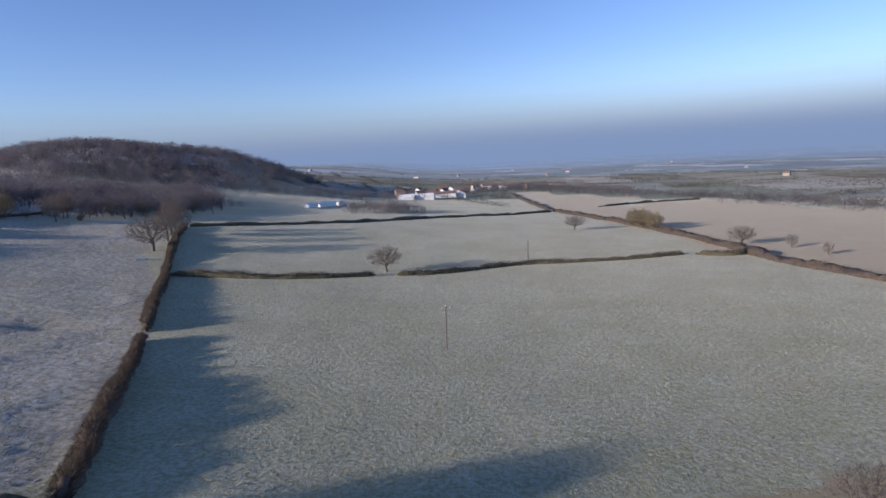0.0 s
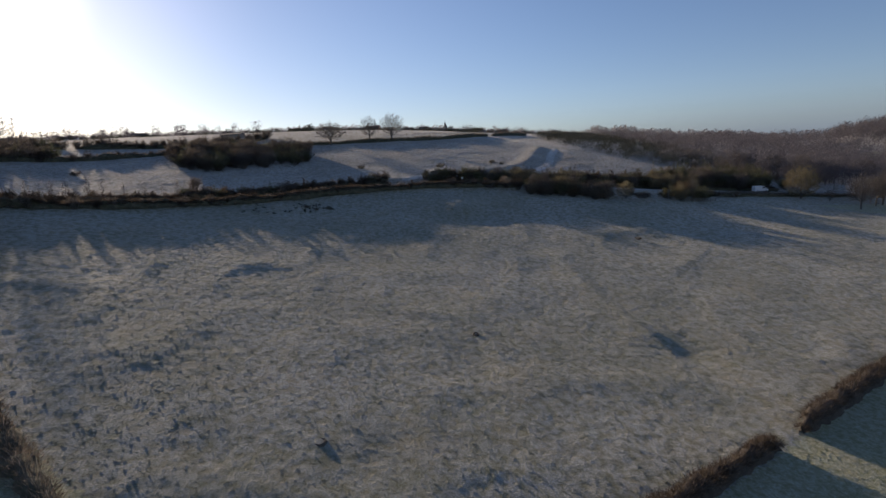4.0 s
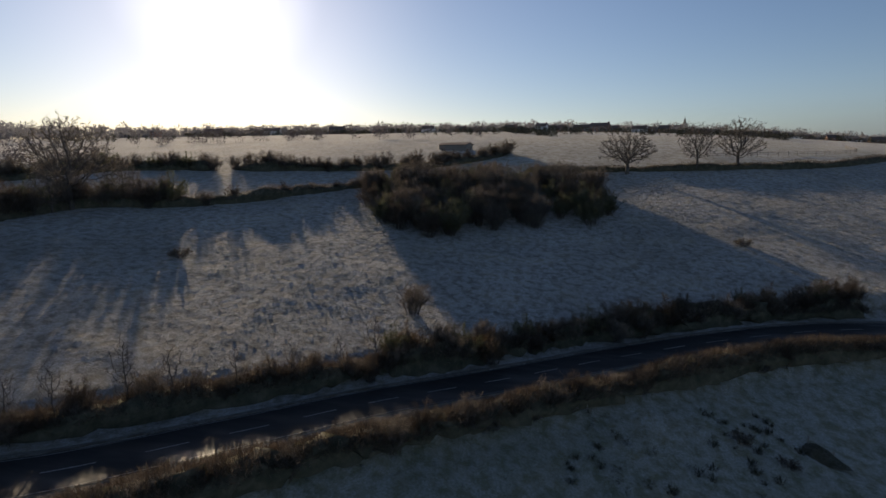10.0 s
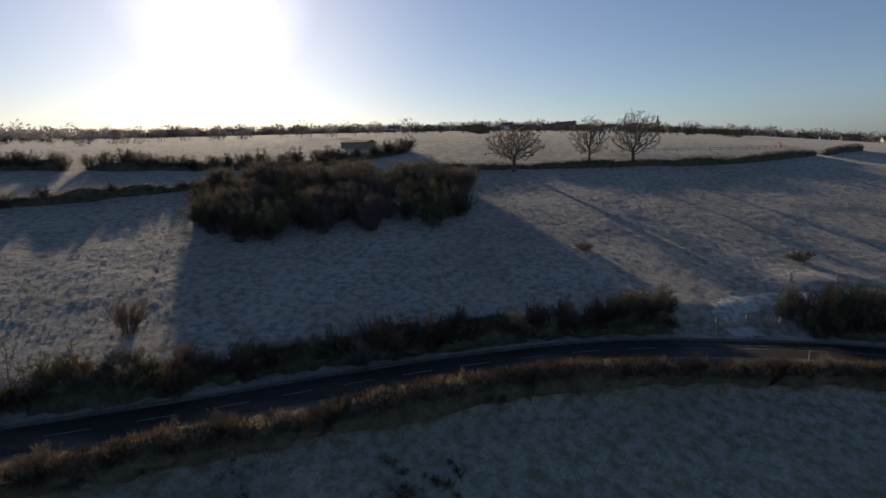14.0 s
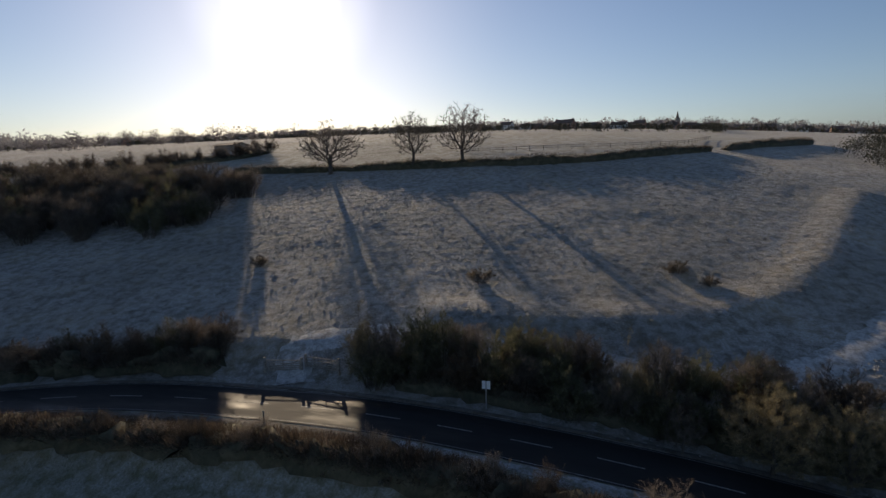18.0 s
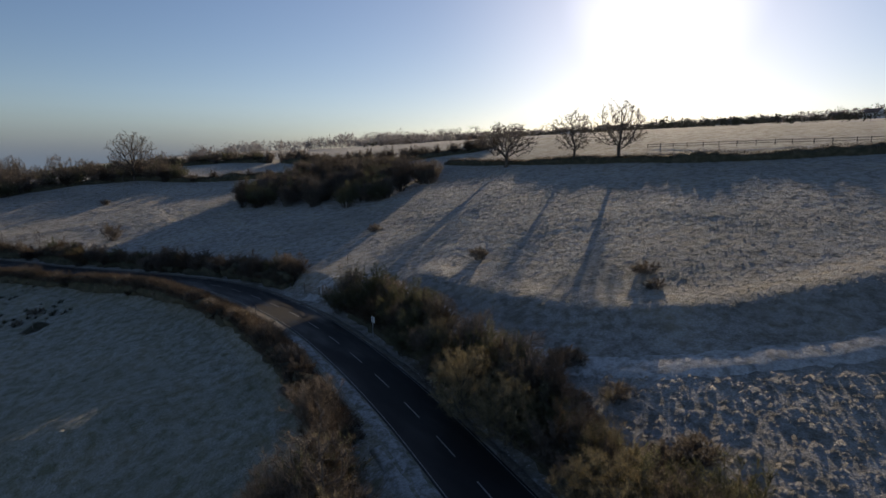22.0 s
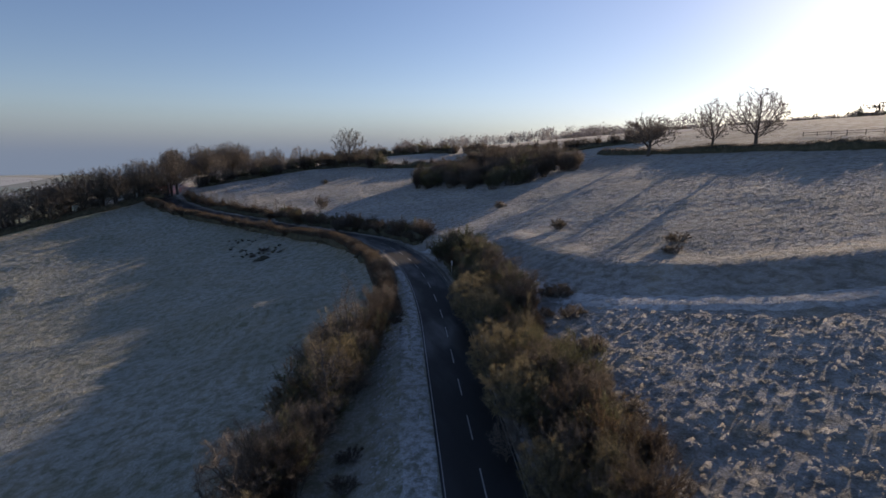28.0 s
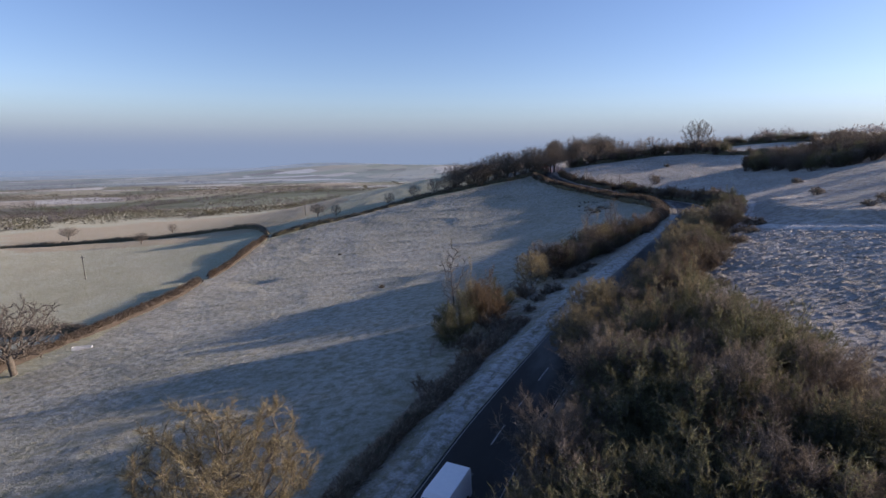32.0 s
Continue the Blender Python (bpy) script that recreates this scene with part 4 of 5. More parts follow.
# copse of bushes between the road and the lower field
COPSE = [(-150, 156, "green", 1.0), (-152.5, 152, "russet", 1.15), (-149.5, 150, "willow", 0.8), (-152, 147, "green", 0.9), (-148, 153, "birch", 0.85), (-155, 155, "bramble", 1.3), (-150.5, 159, "green", 0.8), (-153.7, 132.8, "tawny", 0.52), (-161.5, 113, "tawny", 0.52), (-154, 139, "bramble", 1.2), (-156.5, 124, "green", 0.95), (-158, 121, "thorn", 0.9), (-159.5, 117, "green", 0.95), (-161, 113.5, "willow", 0.8), (-162.5, 111, "green", 0.9), (-163.5, 107.5, "thorn", 0.9), (-165.5, 104, "green", 0.8), (-167, 100.5, "redtwig", 0.8), (-168.5, 96.5, "thorn", 0.75), (-160, 118, "birch", 0.75), (-163, 109, "birch", 0.75), (-169.3, 91, "bramble", 1.2), (-157, 129, "bramble", 1.0), (-154.5, 161, "bramble", 1.2), (-155, 166, "bramble", 1.0), (-154.2, 173, "bramble", 1.1)]
for i in range(34):
    f = rs.uniform(0.22, 1.0)
    COPSE.append((-168.5 + 13 * f + rs.uniform(-0.5, 4.2), 96 + 34 * f + rs.uniform(-1.5, 1.5), ("thorn", "green", "redtwig", "thorn", "russet", "small", "thorn")[i % 7], rs.uniform(0.6, 0.95)))
for i, (x, y, k, s) in enumerate(COPSE):
    plant(k, x, y, i * 71, s * 1.25, group="copse beside the road")
plant("tawny", -151.4, 196, 15, 1.18, "broad round tawny sallow of fine bare twigs beside the road")
for i, (x, y, s) in enumerate(((-158.2, 137.2, 0.9), (-157.4, 139, 0.8), (-159.6, 129.5, 0.7), (-160.6, 126.8, 0.75), (-161.4, 123.6, 0.7), (-157.2, 142.5, 0.8), (-156.9, 147, 0.75))):
    plant("bramble", x, y, i * 47, s, "withered bramble in the ditch beside the verge", "brambles in the ditch")
# thicket between the road and the hillside, widening to the north
for i in range(150):
    y = 72 + 134 * (i / 150.0) ** 0.9 + rs.uniform(-1, 1)
    wide = 4.2 if y < 146 else 4.2 + (y - 146) * 0.5
    cxr = float(np.interp(y, ROAD_LINE[::-1, 1], ROAD_LINE[::-1, 0]))
    x = cxr - (4.7 if y < 150 else 4.2) - rs.rand() * wide
    k = ("willow", "green", "thorn", "redtwig", "green", "green", "green", "thorn", "russet", "thorn", "green")[i % 11]
    s = rs.uniform(0.7, 1.05) if y < 146 else rs.uniform(0.8, 1.25)
    plant(k, x, y, i * 47, s * (0.72 if k == "willow" else 1.0), "", "roadside thicket")
for i in range(44):
    y = 158 + 44 * rs.rand()
    cxr = float(np.interp(y, ROAD_LINE[::-1, 1], ROAD_LINE[::-1, 0]))
    k = ("green", "thorn", "green", "green", "thorn")[i % 5]
    plant(k, cxr - 6 - rs.rand() * (9 + (y - 158) * 0.42), y, i * 83, rs.uniform(1.0, 1.5) * (0.72 if k == "willow" else 1.0), "", "roadside thicket")
for i in range(40):
    y = 84 + 112 * rs.rand()
    cxr = float(np.interp(y, ROAD_LINE[::-1, 1], ROAD_LINE[::-1, 0]))
    plant("bramble", cxr - 9 - rs.rand() * 4.5 - max(0, y - 146) * 0.5, y, i * 31, rs.uniform(0.6, 1.3), "", "brambles on the bank")
# scattered bushes on the slope
for i, (x, y, k, s) in enumerate(((-166.5, -3.5, "thorn", 0.9), (-203, 48.5, "bramble", 1.0), (-201.5, 79.5, "bramble", 1.1), (-170, -38, "bramble", 1.0), (-207, 102, "bramble", 1.0), (-204, 105, "bramble", 0.8), (-151.5, 31, "bramble", 0.7), (-149, 34, "bramble", 0.6), (-117, 117, "bramble", 0.5))):
    plant(k, x, y, i * 31, s)


# ---- brushwood grown up along the hedges ----
def brush(pts, step, kinds, lo, hi, wob, seed, group):
    rs = np.random.RandomState(seed)
    for i, (x, y) in enumerate(spline(pts, step)):
        plant(kinds[i % len(kinds)], x + rs.normal(0, wob), y + rs.normal(0, wob), i * 73, rs.uniform(lo, hi), "", group)


brush(beside(-6.2, -6, 60), 1.25, ("redtwig", "thorn", "thorn", "russet", "thorn", "green"), 0.55, 0.9, 0.8, 81, "bushes in the roadside hedge")
brush(beside(-6.0, -44, -2), 1.0, ("redtwig", "thorn", "birch", "redtwig", "thorn", "russet", "birch", "thorn"), 0.45, 0.66, 0.7, 82, "saplings in the roadside hedge")
brush(beside(6.6, -40, 104), 1.7, ("bramble", "redtwig", "bramble", "thorn"), 0.5, 0.72, 0.4, 83, "bushes in the lower roadside hedge")
brush([(-126, -52), (-150, -64), (-168, -69), (-183, -66), (-193, -55)], 1.9, ("thorn", "redtwig", "thorn", "green", "small"), 1.05, 1.5, 0.8, 84, "bushes in the hillside hedge")
brush([(-196, -51), (-206, -44), (-216, -37), (-229, -25)], 2.6, ("thorn", "bramble", "redtwig", "bramble"), 0.5, 0.75, 0.6, 94, "bushes in the hillside hedge")
brush([(-160, -120), (-190, -104), (-218, -89), (-229, -68)], 2.7, ("thorn", "thorn", "green"), 0.8, 1.15, 0.8, 85, "bushes in the upper hedge")
brush([(-231, -64), (-246, -30), (-259, -9), (-276, 4)], 2.7, ("thorn", "thorn", "redtwig"), 0.75, 1.1, 0.8, 86, "bushes in the upper hedge")

brush([(-166.5, 164), (-168, 150), (-171.5, 135), (-176, 115), (-179.5, 98)], 4.6, ("tawny", "small", "tawny"), 0.48, 0.68, 0.7, 87, "small trees in the roadside thicket")
brush([(-176, 152), (-177, 140), (-180, 122), (-182, 100)], 2.4, ("bramble", "redtwig", "bramble"), 0.4, 0.75, 0.8, 88, "brambles on the bank")


# ---- distant woods, hedgerows and haze ----
def woods(name, spots, hmin, hmax, blades, label, seed, material=None, blade=1.0, wide=1.0):
    """Many far winter trees as one mass: each a stem and a crown of small twig clusters."""
    rs = np.random.RandomState(seed)
    p = np.array(spots)
    n = len(p)
    z = land(p[:, 0], p[:, 1])
    h = rs.uniform(hmin, hmax, n)
    w = h * rs.uniform(0.42, 0.66, n) * wide
    d = rs.normal(0, 1, (n, blades, 3))
    d /= np.linalg.norm(d, axis=2)[..., None]
    rad = rs.uniform(0.05, 1.0, (n, blades, 1)) ** 0.4
    heads = rs.uniform(-1, 1, (n, 5, 3)) * np.array([0.6, 0.6, 0.55])
    heads[:, 0] = (0, 0, 0.4)
    pick = rs.randint(0, 5, (n, blades))
    c = (np.take_along_axis(heads, pick[..., None], 1) + d * rad * 0.58) * np.stack([w, w, h * 0.48], -1)[:, None] + np.stack([p[:, 0], p[:, 1], z + h * 0.48], -1)[:, None]
    out_d = d * 0.6 + rs.normal(0, 0.6, d.shape)
    out_d /= np.linalg.norm(out_d, axis=2)[..., None]
    sd = np.cross(out_d, rs.normal(0, 1, d.shape))
    sd /= np.linalg.norm(sd, axis=2)[..., None] + 1e-9
    L = (h * 0.15 * blade)[:, None, None] * rs.uniform(0.6, 1.4, (n, blades, 1))
    tri = np.stack([c - sd * L * 0.24, c + sd * L * 0.24, c + out_d * L * 0.85], 2).reshape(-1, 3)
    s = (h * 0.02)[:, None]
    b0 = np.c_[p, z - 0.3]
    top = np.c_[p, z + h * 0.4]
    e = np.array([1.0, 0, 0]), np.array([-0.5, 0.87, 0]), np.array([-0.5, -0.87, 0])
    stem = np.stack([v for k in range(3) for v in (b0 + e[k] * s, b0 + e[(k + 1) % 3] * s, top)], 1).reshape(-1, 3)
    v = np.concatenate([tri, stem])
    me = mesh_from(name, v, np.arange(len(v)).reshape(-1, 3), material or M_WOODS)
    return tagged(new(name, me), label, "woodland", kind="stuff")


def scatter(poly, n, seed, keep=None):
    rs = np.random.RandomState(seed)
    xs, ys = [q[0] for q in poly], [q[1] for q in poly]
    res = []
    while len(res) < n:
        x, y = rs.uniform(min(xs), max(xs)), rs.uniform(min(ys), max(ys))
        if inside(np.array(x), np.array(y), poly) and (keep is None or keep(x, y)):
            res.append((x, y))
    return res


def band(pts, width, n, seed):
    rs = np.random.RandomState(seed)
    line = spline(pts, 5.0)
    k = rs.randint(0, len(line), n)
    return line[k] + rs.normal(0, width / 2, (n, 2))


KNOLL = [(-310 + 0.88 * 175 * math.cos(a) - 0.477 * 190 * math.sin(a), 607 + 0.477 * 175 * math.cos(a) + 0.88 * 190 * math.sin(a)) for a in np.linspace(0, 2 * math.pi, 24, endpoint=False)]
woods("knoll_woods", scatter(KNOLL, 1800, 1), 7, 14, 190, "bare mauve-brown woods covering the round hill", 2, blade=0.5)
woods("hillside_woods", scatter([(-205, 225), (-178, 300), (-176, 340), (-190, 460), (-340, 470), (-400, 330), (-390, 225)], 1150, 3), 6, 11, 180, "bare dark woods on the flank of the hill", 4, blade=0.46, wide=1.35)
woods("hillside_scrub", scatter([(-300, 152), (-262, 150), (-222, 172), (-196, 210), (-205, 232), (-390, 232), (-370, 190)], 620, 33), 2.6, 5.8, 170, "low dark scrub on the shoulder of the hill", 34, M_HEDGE_DARK, blade=0.62, wide=1.7)
woods("road_woods", np.concatenate([scatter([(-120, 226), (-150, 208), (-196, 205), (-235, 190), (-215, 300), (-180, 420), (-120, 330)], 430, 29, lambda x, y: road_near(np.array([x]), np.array([y]))[0][0] > 6.5), band([(-120, 232), (-116, 290), (-128, 340)], 12, 40, 30)]), 7, 13.5, 380, "bare round-headed trees along the road below the hill", 31, blade=0.34)
woods("ridge_woods", scatter([(-420, 330), (-340, 470), (-200, 480), (-260, 640), (-480, 620), (-620, 500)], 500, 5), 8, 13, 110, "bare woods along the ridge", 6, blade=0.8)
woods("foot_woods", band([(-250, 480), (-180, 470), (-120, 500), (-60, 520)], 26, 190, 7), 6, 11, 200, "bare woods at the foot of the round hill", 8, blade=0.45, wide=1.3)
woods("field_copse", scatter([(-48, 335), (-25, 333), (0, 352), (6, 372), (-20, 384), (-50, 362)], 60, 9), 6, 10, 260, "round bare copse at the pasture's end", 10, blade=0.45, wide=1.15)
woods("valley_woods", band([(120, 800), (150, 700), (205, 582), (262, 520), (283, 415), (300, 338), (330, 260)], 34, 460, 11), 6, 10, 150, "strip of bare woods beyond the stubble", 12, blade=0.5, wide=1.2)
woods("village_trees", np.concatenate([band([(-70, 560), (-20, 590), (30, 640), (80, 760)], 70, 130, 13), band([(60, 690), (100, 780), (160, 800)], 40, 60, 14)]), 6, 10, 60, "bare trees among the village houses", 15)
woods("skyline_trees", np.concatenate([band([(-560, -620), (-640, -380), (-690, -150), (-720, 60), (-720, 260), (-690, 420), (-640, 560)], 55, 1500, 16), band([(-760, -560), (-790, -150), (-800, 120), (-780, 400)], 60, 700, 26), band([(-520, 300), (-560, 380), (-520, 470)], 40, 110, 17), band([(-300, -360), (-380, -330), (-470, -300)], 30, 60, 18)]), 8, 15, 110, "bare trees along the town's skyline, coloured pale for haze", 19, M_HAZY_WOODS, blade=0.95)
woods("hill_clump", band([(-555, -500), (-535, -465)], 26, 46, 51), 13, 19, 130, "tall round clump of bare trees on the hilltop", 52, M_HAZY_WOODS, blade=0.6)
woods("slope_hedgerows", np.concatenate([band(q, 3, int(n), 40 + i) for i, (q, n) in enumerate((([(-420, -60), (-432, 40), (-428, 150)], 110), ([(-500, -260), (-520, -120), (-530, 20), (-515, 160), (-500, 260)], 260), ([(-590, -300), (-605, -100), (-610, 100), (-590, 300)], 300), ([(-345, 20), (-420, 10), (-520, -10)], 90), ([(-430, 150), (-520, 165), (-610, 170)], 90), ([(-500, -130), (-600, -150), (-690, -160)], 90), ([(-380, -260), (-440, -180), (-500, -130)], 90)))]), 2.0, 5.0, 40, "dark hedgerows on the fields below the town", 27, M_HEDGE_DARK, 1.6)
woods("field_oaks", np.concatenate([band([(-215, -120), (-216, -98), (-222, -92)], 7, 9, 20), band([(-330, -180), (-350, -120), (-345, -70), (-335, -20)], 14, 34, 21), band([(-190, -140), (-230, -170), (-290, -200)], 14, 24, 22)]), 5, 9, 160, "clump of bare trees on the upper fields", 23, blade=0.7)

woods("plain_copses", np.concatenate([band(q, w, n, 60 + i) for i, (q, w, n) in enumerate((([(570, -285), (520, -330)], 30, 40), ([(548, -173), (523, -213)], 12, 8), ([(430, -285), (440, -420), (448, -600), (452, -760)], 10, 170), ([(300, -60), (370, -170), (430, -285)], 9, 90), ([(700, -520), (860, -600)], 30, 60), ([(1000, -900), (1200, -1000)], 40, 90)))]), 4, 9, 50, "bare copses and brown hedgerows on the plain", 61, blade=1.0)
# long belts of trees across the plain to the south-east
rs = np.random.RandomState(95)
belts = []
for k in range(46):
    r, a = 420 + 2300 * rs.rand() ** 1.2, rs.uniform(0.15, 1.25)
    x0, y0, b, ln = r * math.sin(a) - 60, 120 - r * math.cos(a), 0.5 + rs.normal(0, 0.16), rs.uniform(120, 420)
    t = np.linspace(0, 1, int(ln / (3.0 + r * 0.004)))[:, None]
    seg = np.array([[x0, y0]]) + t * ln * np.array([[math.cos(b), math.sin(b)]]) + rs.normal(0, 2.5, (len(t), 2))
    if not any(inside(seg[:, 0], seg[:, 1], q).any() for q in (FIELD_TAN, FIELD_POLE, FIELD_ROUGH)) and seg[:, 0].min() > 60:
        belts.append(seg)
woods("plain_belts", np.concatenate(belts), 4.5, 9, 40, "belts of bare trees across the hazy plain", 96, blade=0.9, wide=1.4)
# hedgerows of the plain
rs = np.random.RandomState(91)
spots = []
for k in range(900):
    r = 260 + 3500 * rs.rand() ** 1.5
    a = radians(rs.uniform(-175, 42))
    x0, y0 = -r * math.sin(a), 60 + r * math.cos(a)
    if x0 < 60 and y0 < 620 and y0 > -40:
        continue
    if inside(np.array(x0), np.array(y0), [(90, 120), (260, 110), (310, 330), (260, 500), (100, 710), (85, 400)]):
        continue
    ln = rs.uniform(90, 430)
    b = 0.35 + rs.choice([0, math.pi / 2]) + rs.normal(0, 0.13)
    n = int(ln / (2.2 + r * 0.0035))
    t = np.linspace(0, 1, max(3, n))[:, None]
    seg = np.array([[x0, y0]]) + t * ln * np.array([[math.cos(b), math.sin(b)]])
    if any(inside(seg[:, 0], seg[:, 1], q).any() for q in (FIELD_ARABLE, FIELD_ARABLE_B, FIELD_TAN, FIELD_POLE, FIELD_ROUGH)):
        continue
    spots.append(np.array([[x0, y0]]) + t * ln * np.array([[math.cos(b), math.sin(b)]]) + rs.normal(0, 0.7, (len(t), 2)))
woods("plain_hedgerows", np.concatenate(spots), 2.6, 5.0, 14, "dark hedgerows dividing the fields of the plain", 24, M_HEDGE_DARK, 2.2, 2.4)
woods("plain_trees", np.concatenate([band([tuple(s[0]), tuple(s[-1])], 6, 4, 100 + i) for i, s in enumerate(spots[::3])]), 6, 10, 40, "scattered bare trees on the plain", 25)

# upright glowing see-through sheets stand in for the haze over the plain
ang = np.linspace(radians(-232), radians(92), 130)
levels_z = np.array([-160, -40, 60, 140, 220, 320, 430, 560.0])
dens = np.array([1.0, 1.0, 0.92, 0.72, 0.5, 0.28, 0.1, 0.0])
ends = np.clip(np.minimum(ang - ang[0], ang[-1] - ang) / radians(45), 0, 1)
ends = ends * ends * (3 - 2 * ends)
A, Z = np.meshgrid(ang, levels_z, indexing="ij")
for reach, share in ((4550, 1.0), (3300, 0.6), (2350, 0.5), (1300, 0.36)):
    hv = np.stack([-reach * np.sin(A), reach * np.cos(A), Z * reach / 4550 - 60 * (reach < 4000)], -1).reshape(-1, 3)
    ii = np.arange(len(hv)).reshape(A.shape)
    me = mesh_from("haze_glow_sheet", hv, np.stack([ii[:-1, :-1], ii[1:, :-1], ii[1:, 1:], ii[:-1, 1:]], -1).reshape(-1, 4), M_HAZE)
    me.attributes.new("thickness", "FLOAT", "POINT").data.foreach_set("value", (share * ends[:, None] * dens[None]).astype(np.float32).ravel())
    hz = tagged(new("haze_glow_sheet", me), "glowing sheet painted as blue haze over the far plain", "haze", kind="structure")
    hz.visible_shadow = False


# ---- houses ----
def house(name, x, y, rz, w, d, h, roof_h, wall_mat, label, roof_mat=None, chimneys=1, windows=True, sink=0.6):
    z = gz(x, y)
    ob = thing(name, x, y, z, rz, label, "house" if "barn" not in name and "shed" not in name else "barn")
    bm = bmesh.new()
    pts = [(-w / 2, -d / 2, -sink), (w / 2, -d / 2, -sink), (w / 2, d / 2, -sink), (-w / 2, d / 2, -sink), (-w / 2, -d / 2, h), (w / 2, -d / 2, h), (w / 2, d / 2, h), (-w / 2, d / 2, h), (-w / 2, 0, h + roof_h), (w / 2, 0, h + roof_h)]
    v = [bm.verts.new(p) for p in pts]
    for f in ((0, 1, 5, 4), (2, 3, 7, 6), (1, 2, 6, 9, 5), (3, 0, 4, 8, 7)):
        bm.faces.new([v[i] for i in f])
    part("wall", bm, wall_mat, ob)
    o, th = 0.35, 0.14
    slope = roof_h / (d / 2)
    bm = bmesh.new()
    for s in (-1, 1):
        e = [(-w / 2 - o, s * (d / 2 + o), h - o * slope), (w / 2 + o, s * (d / 2 + o), h - o * slope), (w / 2 + o, 0, h + roof_h), (-w / 2 - o, 0, h + roof_h)]
        lo = [bm.verts.new((a, b, c + 0.02)) for a, b, c in e]
        hi = [bm.verts.new((a, b, c + th + 0.02)) for a, b, c in e]
        bm.faces.new(hi)
        bm.faces.new(lo[::-1])
        for i in range(4):
            bm.faces.new([lo[i], lo[(i + 1) % 4], hi[(i + 1) % 4], hi[i]])
    bmesh.ops.recalc_face_normals(bm, faces=bm.faces)
    roof = part("roof", bm, roof_mat or M_TILE, ob)
    for i in range(chimneys):
        cx = (-1 if i else 1) * (w / 2 - 0.7)
        part("chimney", bx(cx - 0.4, cx + 0.4, -0.3, 0.3, h + roof_h - 0.6, h + roof_h + 1.0), M_BRICK, roof, "brick chimney")
    if windows:
        n = max(2, int(w / 3.2))
        rows_z = (0.9,) if h < 4 else (0.9, 3.4)
        for s in (-1, 1):
            for zz in rows_z:
                for i in range(n):
                    cx = -w / 2 + (i + 0.5) * w / n
                    fr = part("window", bx(cx - 0.6, cx + 0.6, s * (d / 2) - 0.05, s * (d / 2) + 0.05, zz, zz + 1.25), M_WPAINT, ob)
                    part("pane", bx(cx - 0.5, cx + 0.5, s * (d / 2) - 0.065, s * (d / 2) + 0.065, zz + 0.1, zz + 1.15), M_GLASS, fr)
        part("door", bx(0.2, 1.1, -d / 2 - 0.06, -d / 2 + 0.06, -0.1, 2.05), M_WOOD, ob)
    return ob


rs = np.random.RandomState(5)
VILLAGE = [(-32, 560, 20, 9, 6), (-14, 585, 35, 10, 7), (-2, 620, 10, 9, 6), (12, 640, 60, 11, 7), (30, 660, 20, 9, 6), (20, 690, 80, 9, 6), (40, 700, 15, 10, 6), (52, 735, 40, 9, 6), (8, 720, 10, 10, 6), (-20, 660, 70, 9, 6), (-40, 620, 25, 9, 6), (95, 790, 10, 10, 7), (130, 770, 30, 9, 6)]
for i, (x, y, a, w, d) in enumerate(VILLAGE):
    m = (M_BRICK, M_RENDER, M_STONE, M_RENDER)[i % 4]
    house("village_house", x, y, a, w, d, 5.0, 2.8, m, ("red brick village house with a tiled roof", "white rendered village house with a tiled roof", "grey stone village house with a tiled roof", "white rendered village house with a tiled roof")[i % 4])
house("white_house", 68, 745, 15, 12, 8, 6.0, 3.2, M_RENDER, "large white rendered house at the village edge")
for x, y, a, w, d, h in ((-8, 556, 8, 20, 10, 4.0), (14, 590, 6, 22, 12, 5.0), (30, 600, 95, 20, 11, 4.5), (-26, 548, 8, 16, 8, 3.0)):
    house("farm_barn", x, y, a, w, d, h, 2.4, M_SHEET, "long farm barn with a pale sheet roof", M_SHEET if h != 5.0 else M_TILE, 0, False)
for i, (x, y) in enumerate(((-80, 378), (-76, 394), (-73, 408), (-68, 424))):
    house("poultry_shed", x, y, 70 + i * 3, 12, 5, 2.2, 1.2, M_RENDER, "low white farm shed at the field's edge", M_SHEET, 0, False)
# town on the skyline
TOWN = [(-560, -330), (-590, -290), (-610, -240), (-600, -170), (-640, -140), (-640, -90), (-660, -60), (-650, -10), (-670, 30), (-660, 60), (-680, 90), (-665, 115), (-690, 140), (-672, 160), (-680, 190), (-690, 215), (-660, 235), (-680, 262), (-665, 290), (-650, 318), (-640, 345), (-620, 380), (-600, 415), (-620, 20), (-630, 130), (-600, 70)] + [(-700 + 26 * math.sin(k * 2.3), -300 + k * 17.0) for k in range(46)]
for i, (x, y) in enumerate(TOWN):
    house("town_house", x, y, 80 + (i * 37) % 40 - 20, 9 + (i * 7) % 8, 7, 5.2, 2.8, (M_BRICK, M_BRICK, M_RENDER)[i % 3], ("red brick house on the skyline", "brick house with a tiled roof on the skyline", "pale rendered house on the skyline")[i % 3], None, 1 + i % 2)
church = house("church", -725, 160, 95, 24, 9, 7, 5, M_STONE, "stone church with a slender spire on the skyline", None, 0, False)
bm = bx(10, 14.5, -2.3, 2.3, -0.6, 14, bevel=0.05)
part("tower", bm, M_STONE, church)
bm = bmesh.new()
bmesh.ops.create_cone(bm, cap_ends=True, segments=8, radius1=1.6, radius2=0.05, depth=7, matrix=Matrix.Translation((12.25, 0, 17.5)))
part("spire", bm, M_TILE, church)
house("field_barn", -284, -14, 70, 10, 5, 1.5, 0.7, M_WOOD, "low timber barn behind the tall hedge", M_TILE, 0, False)
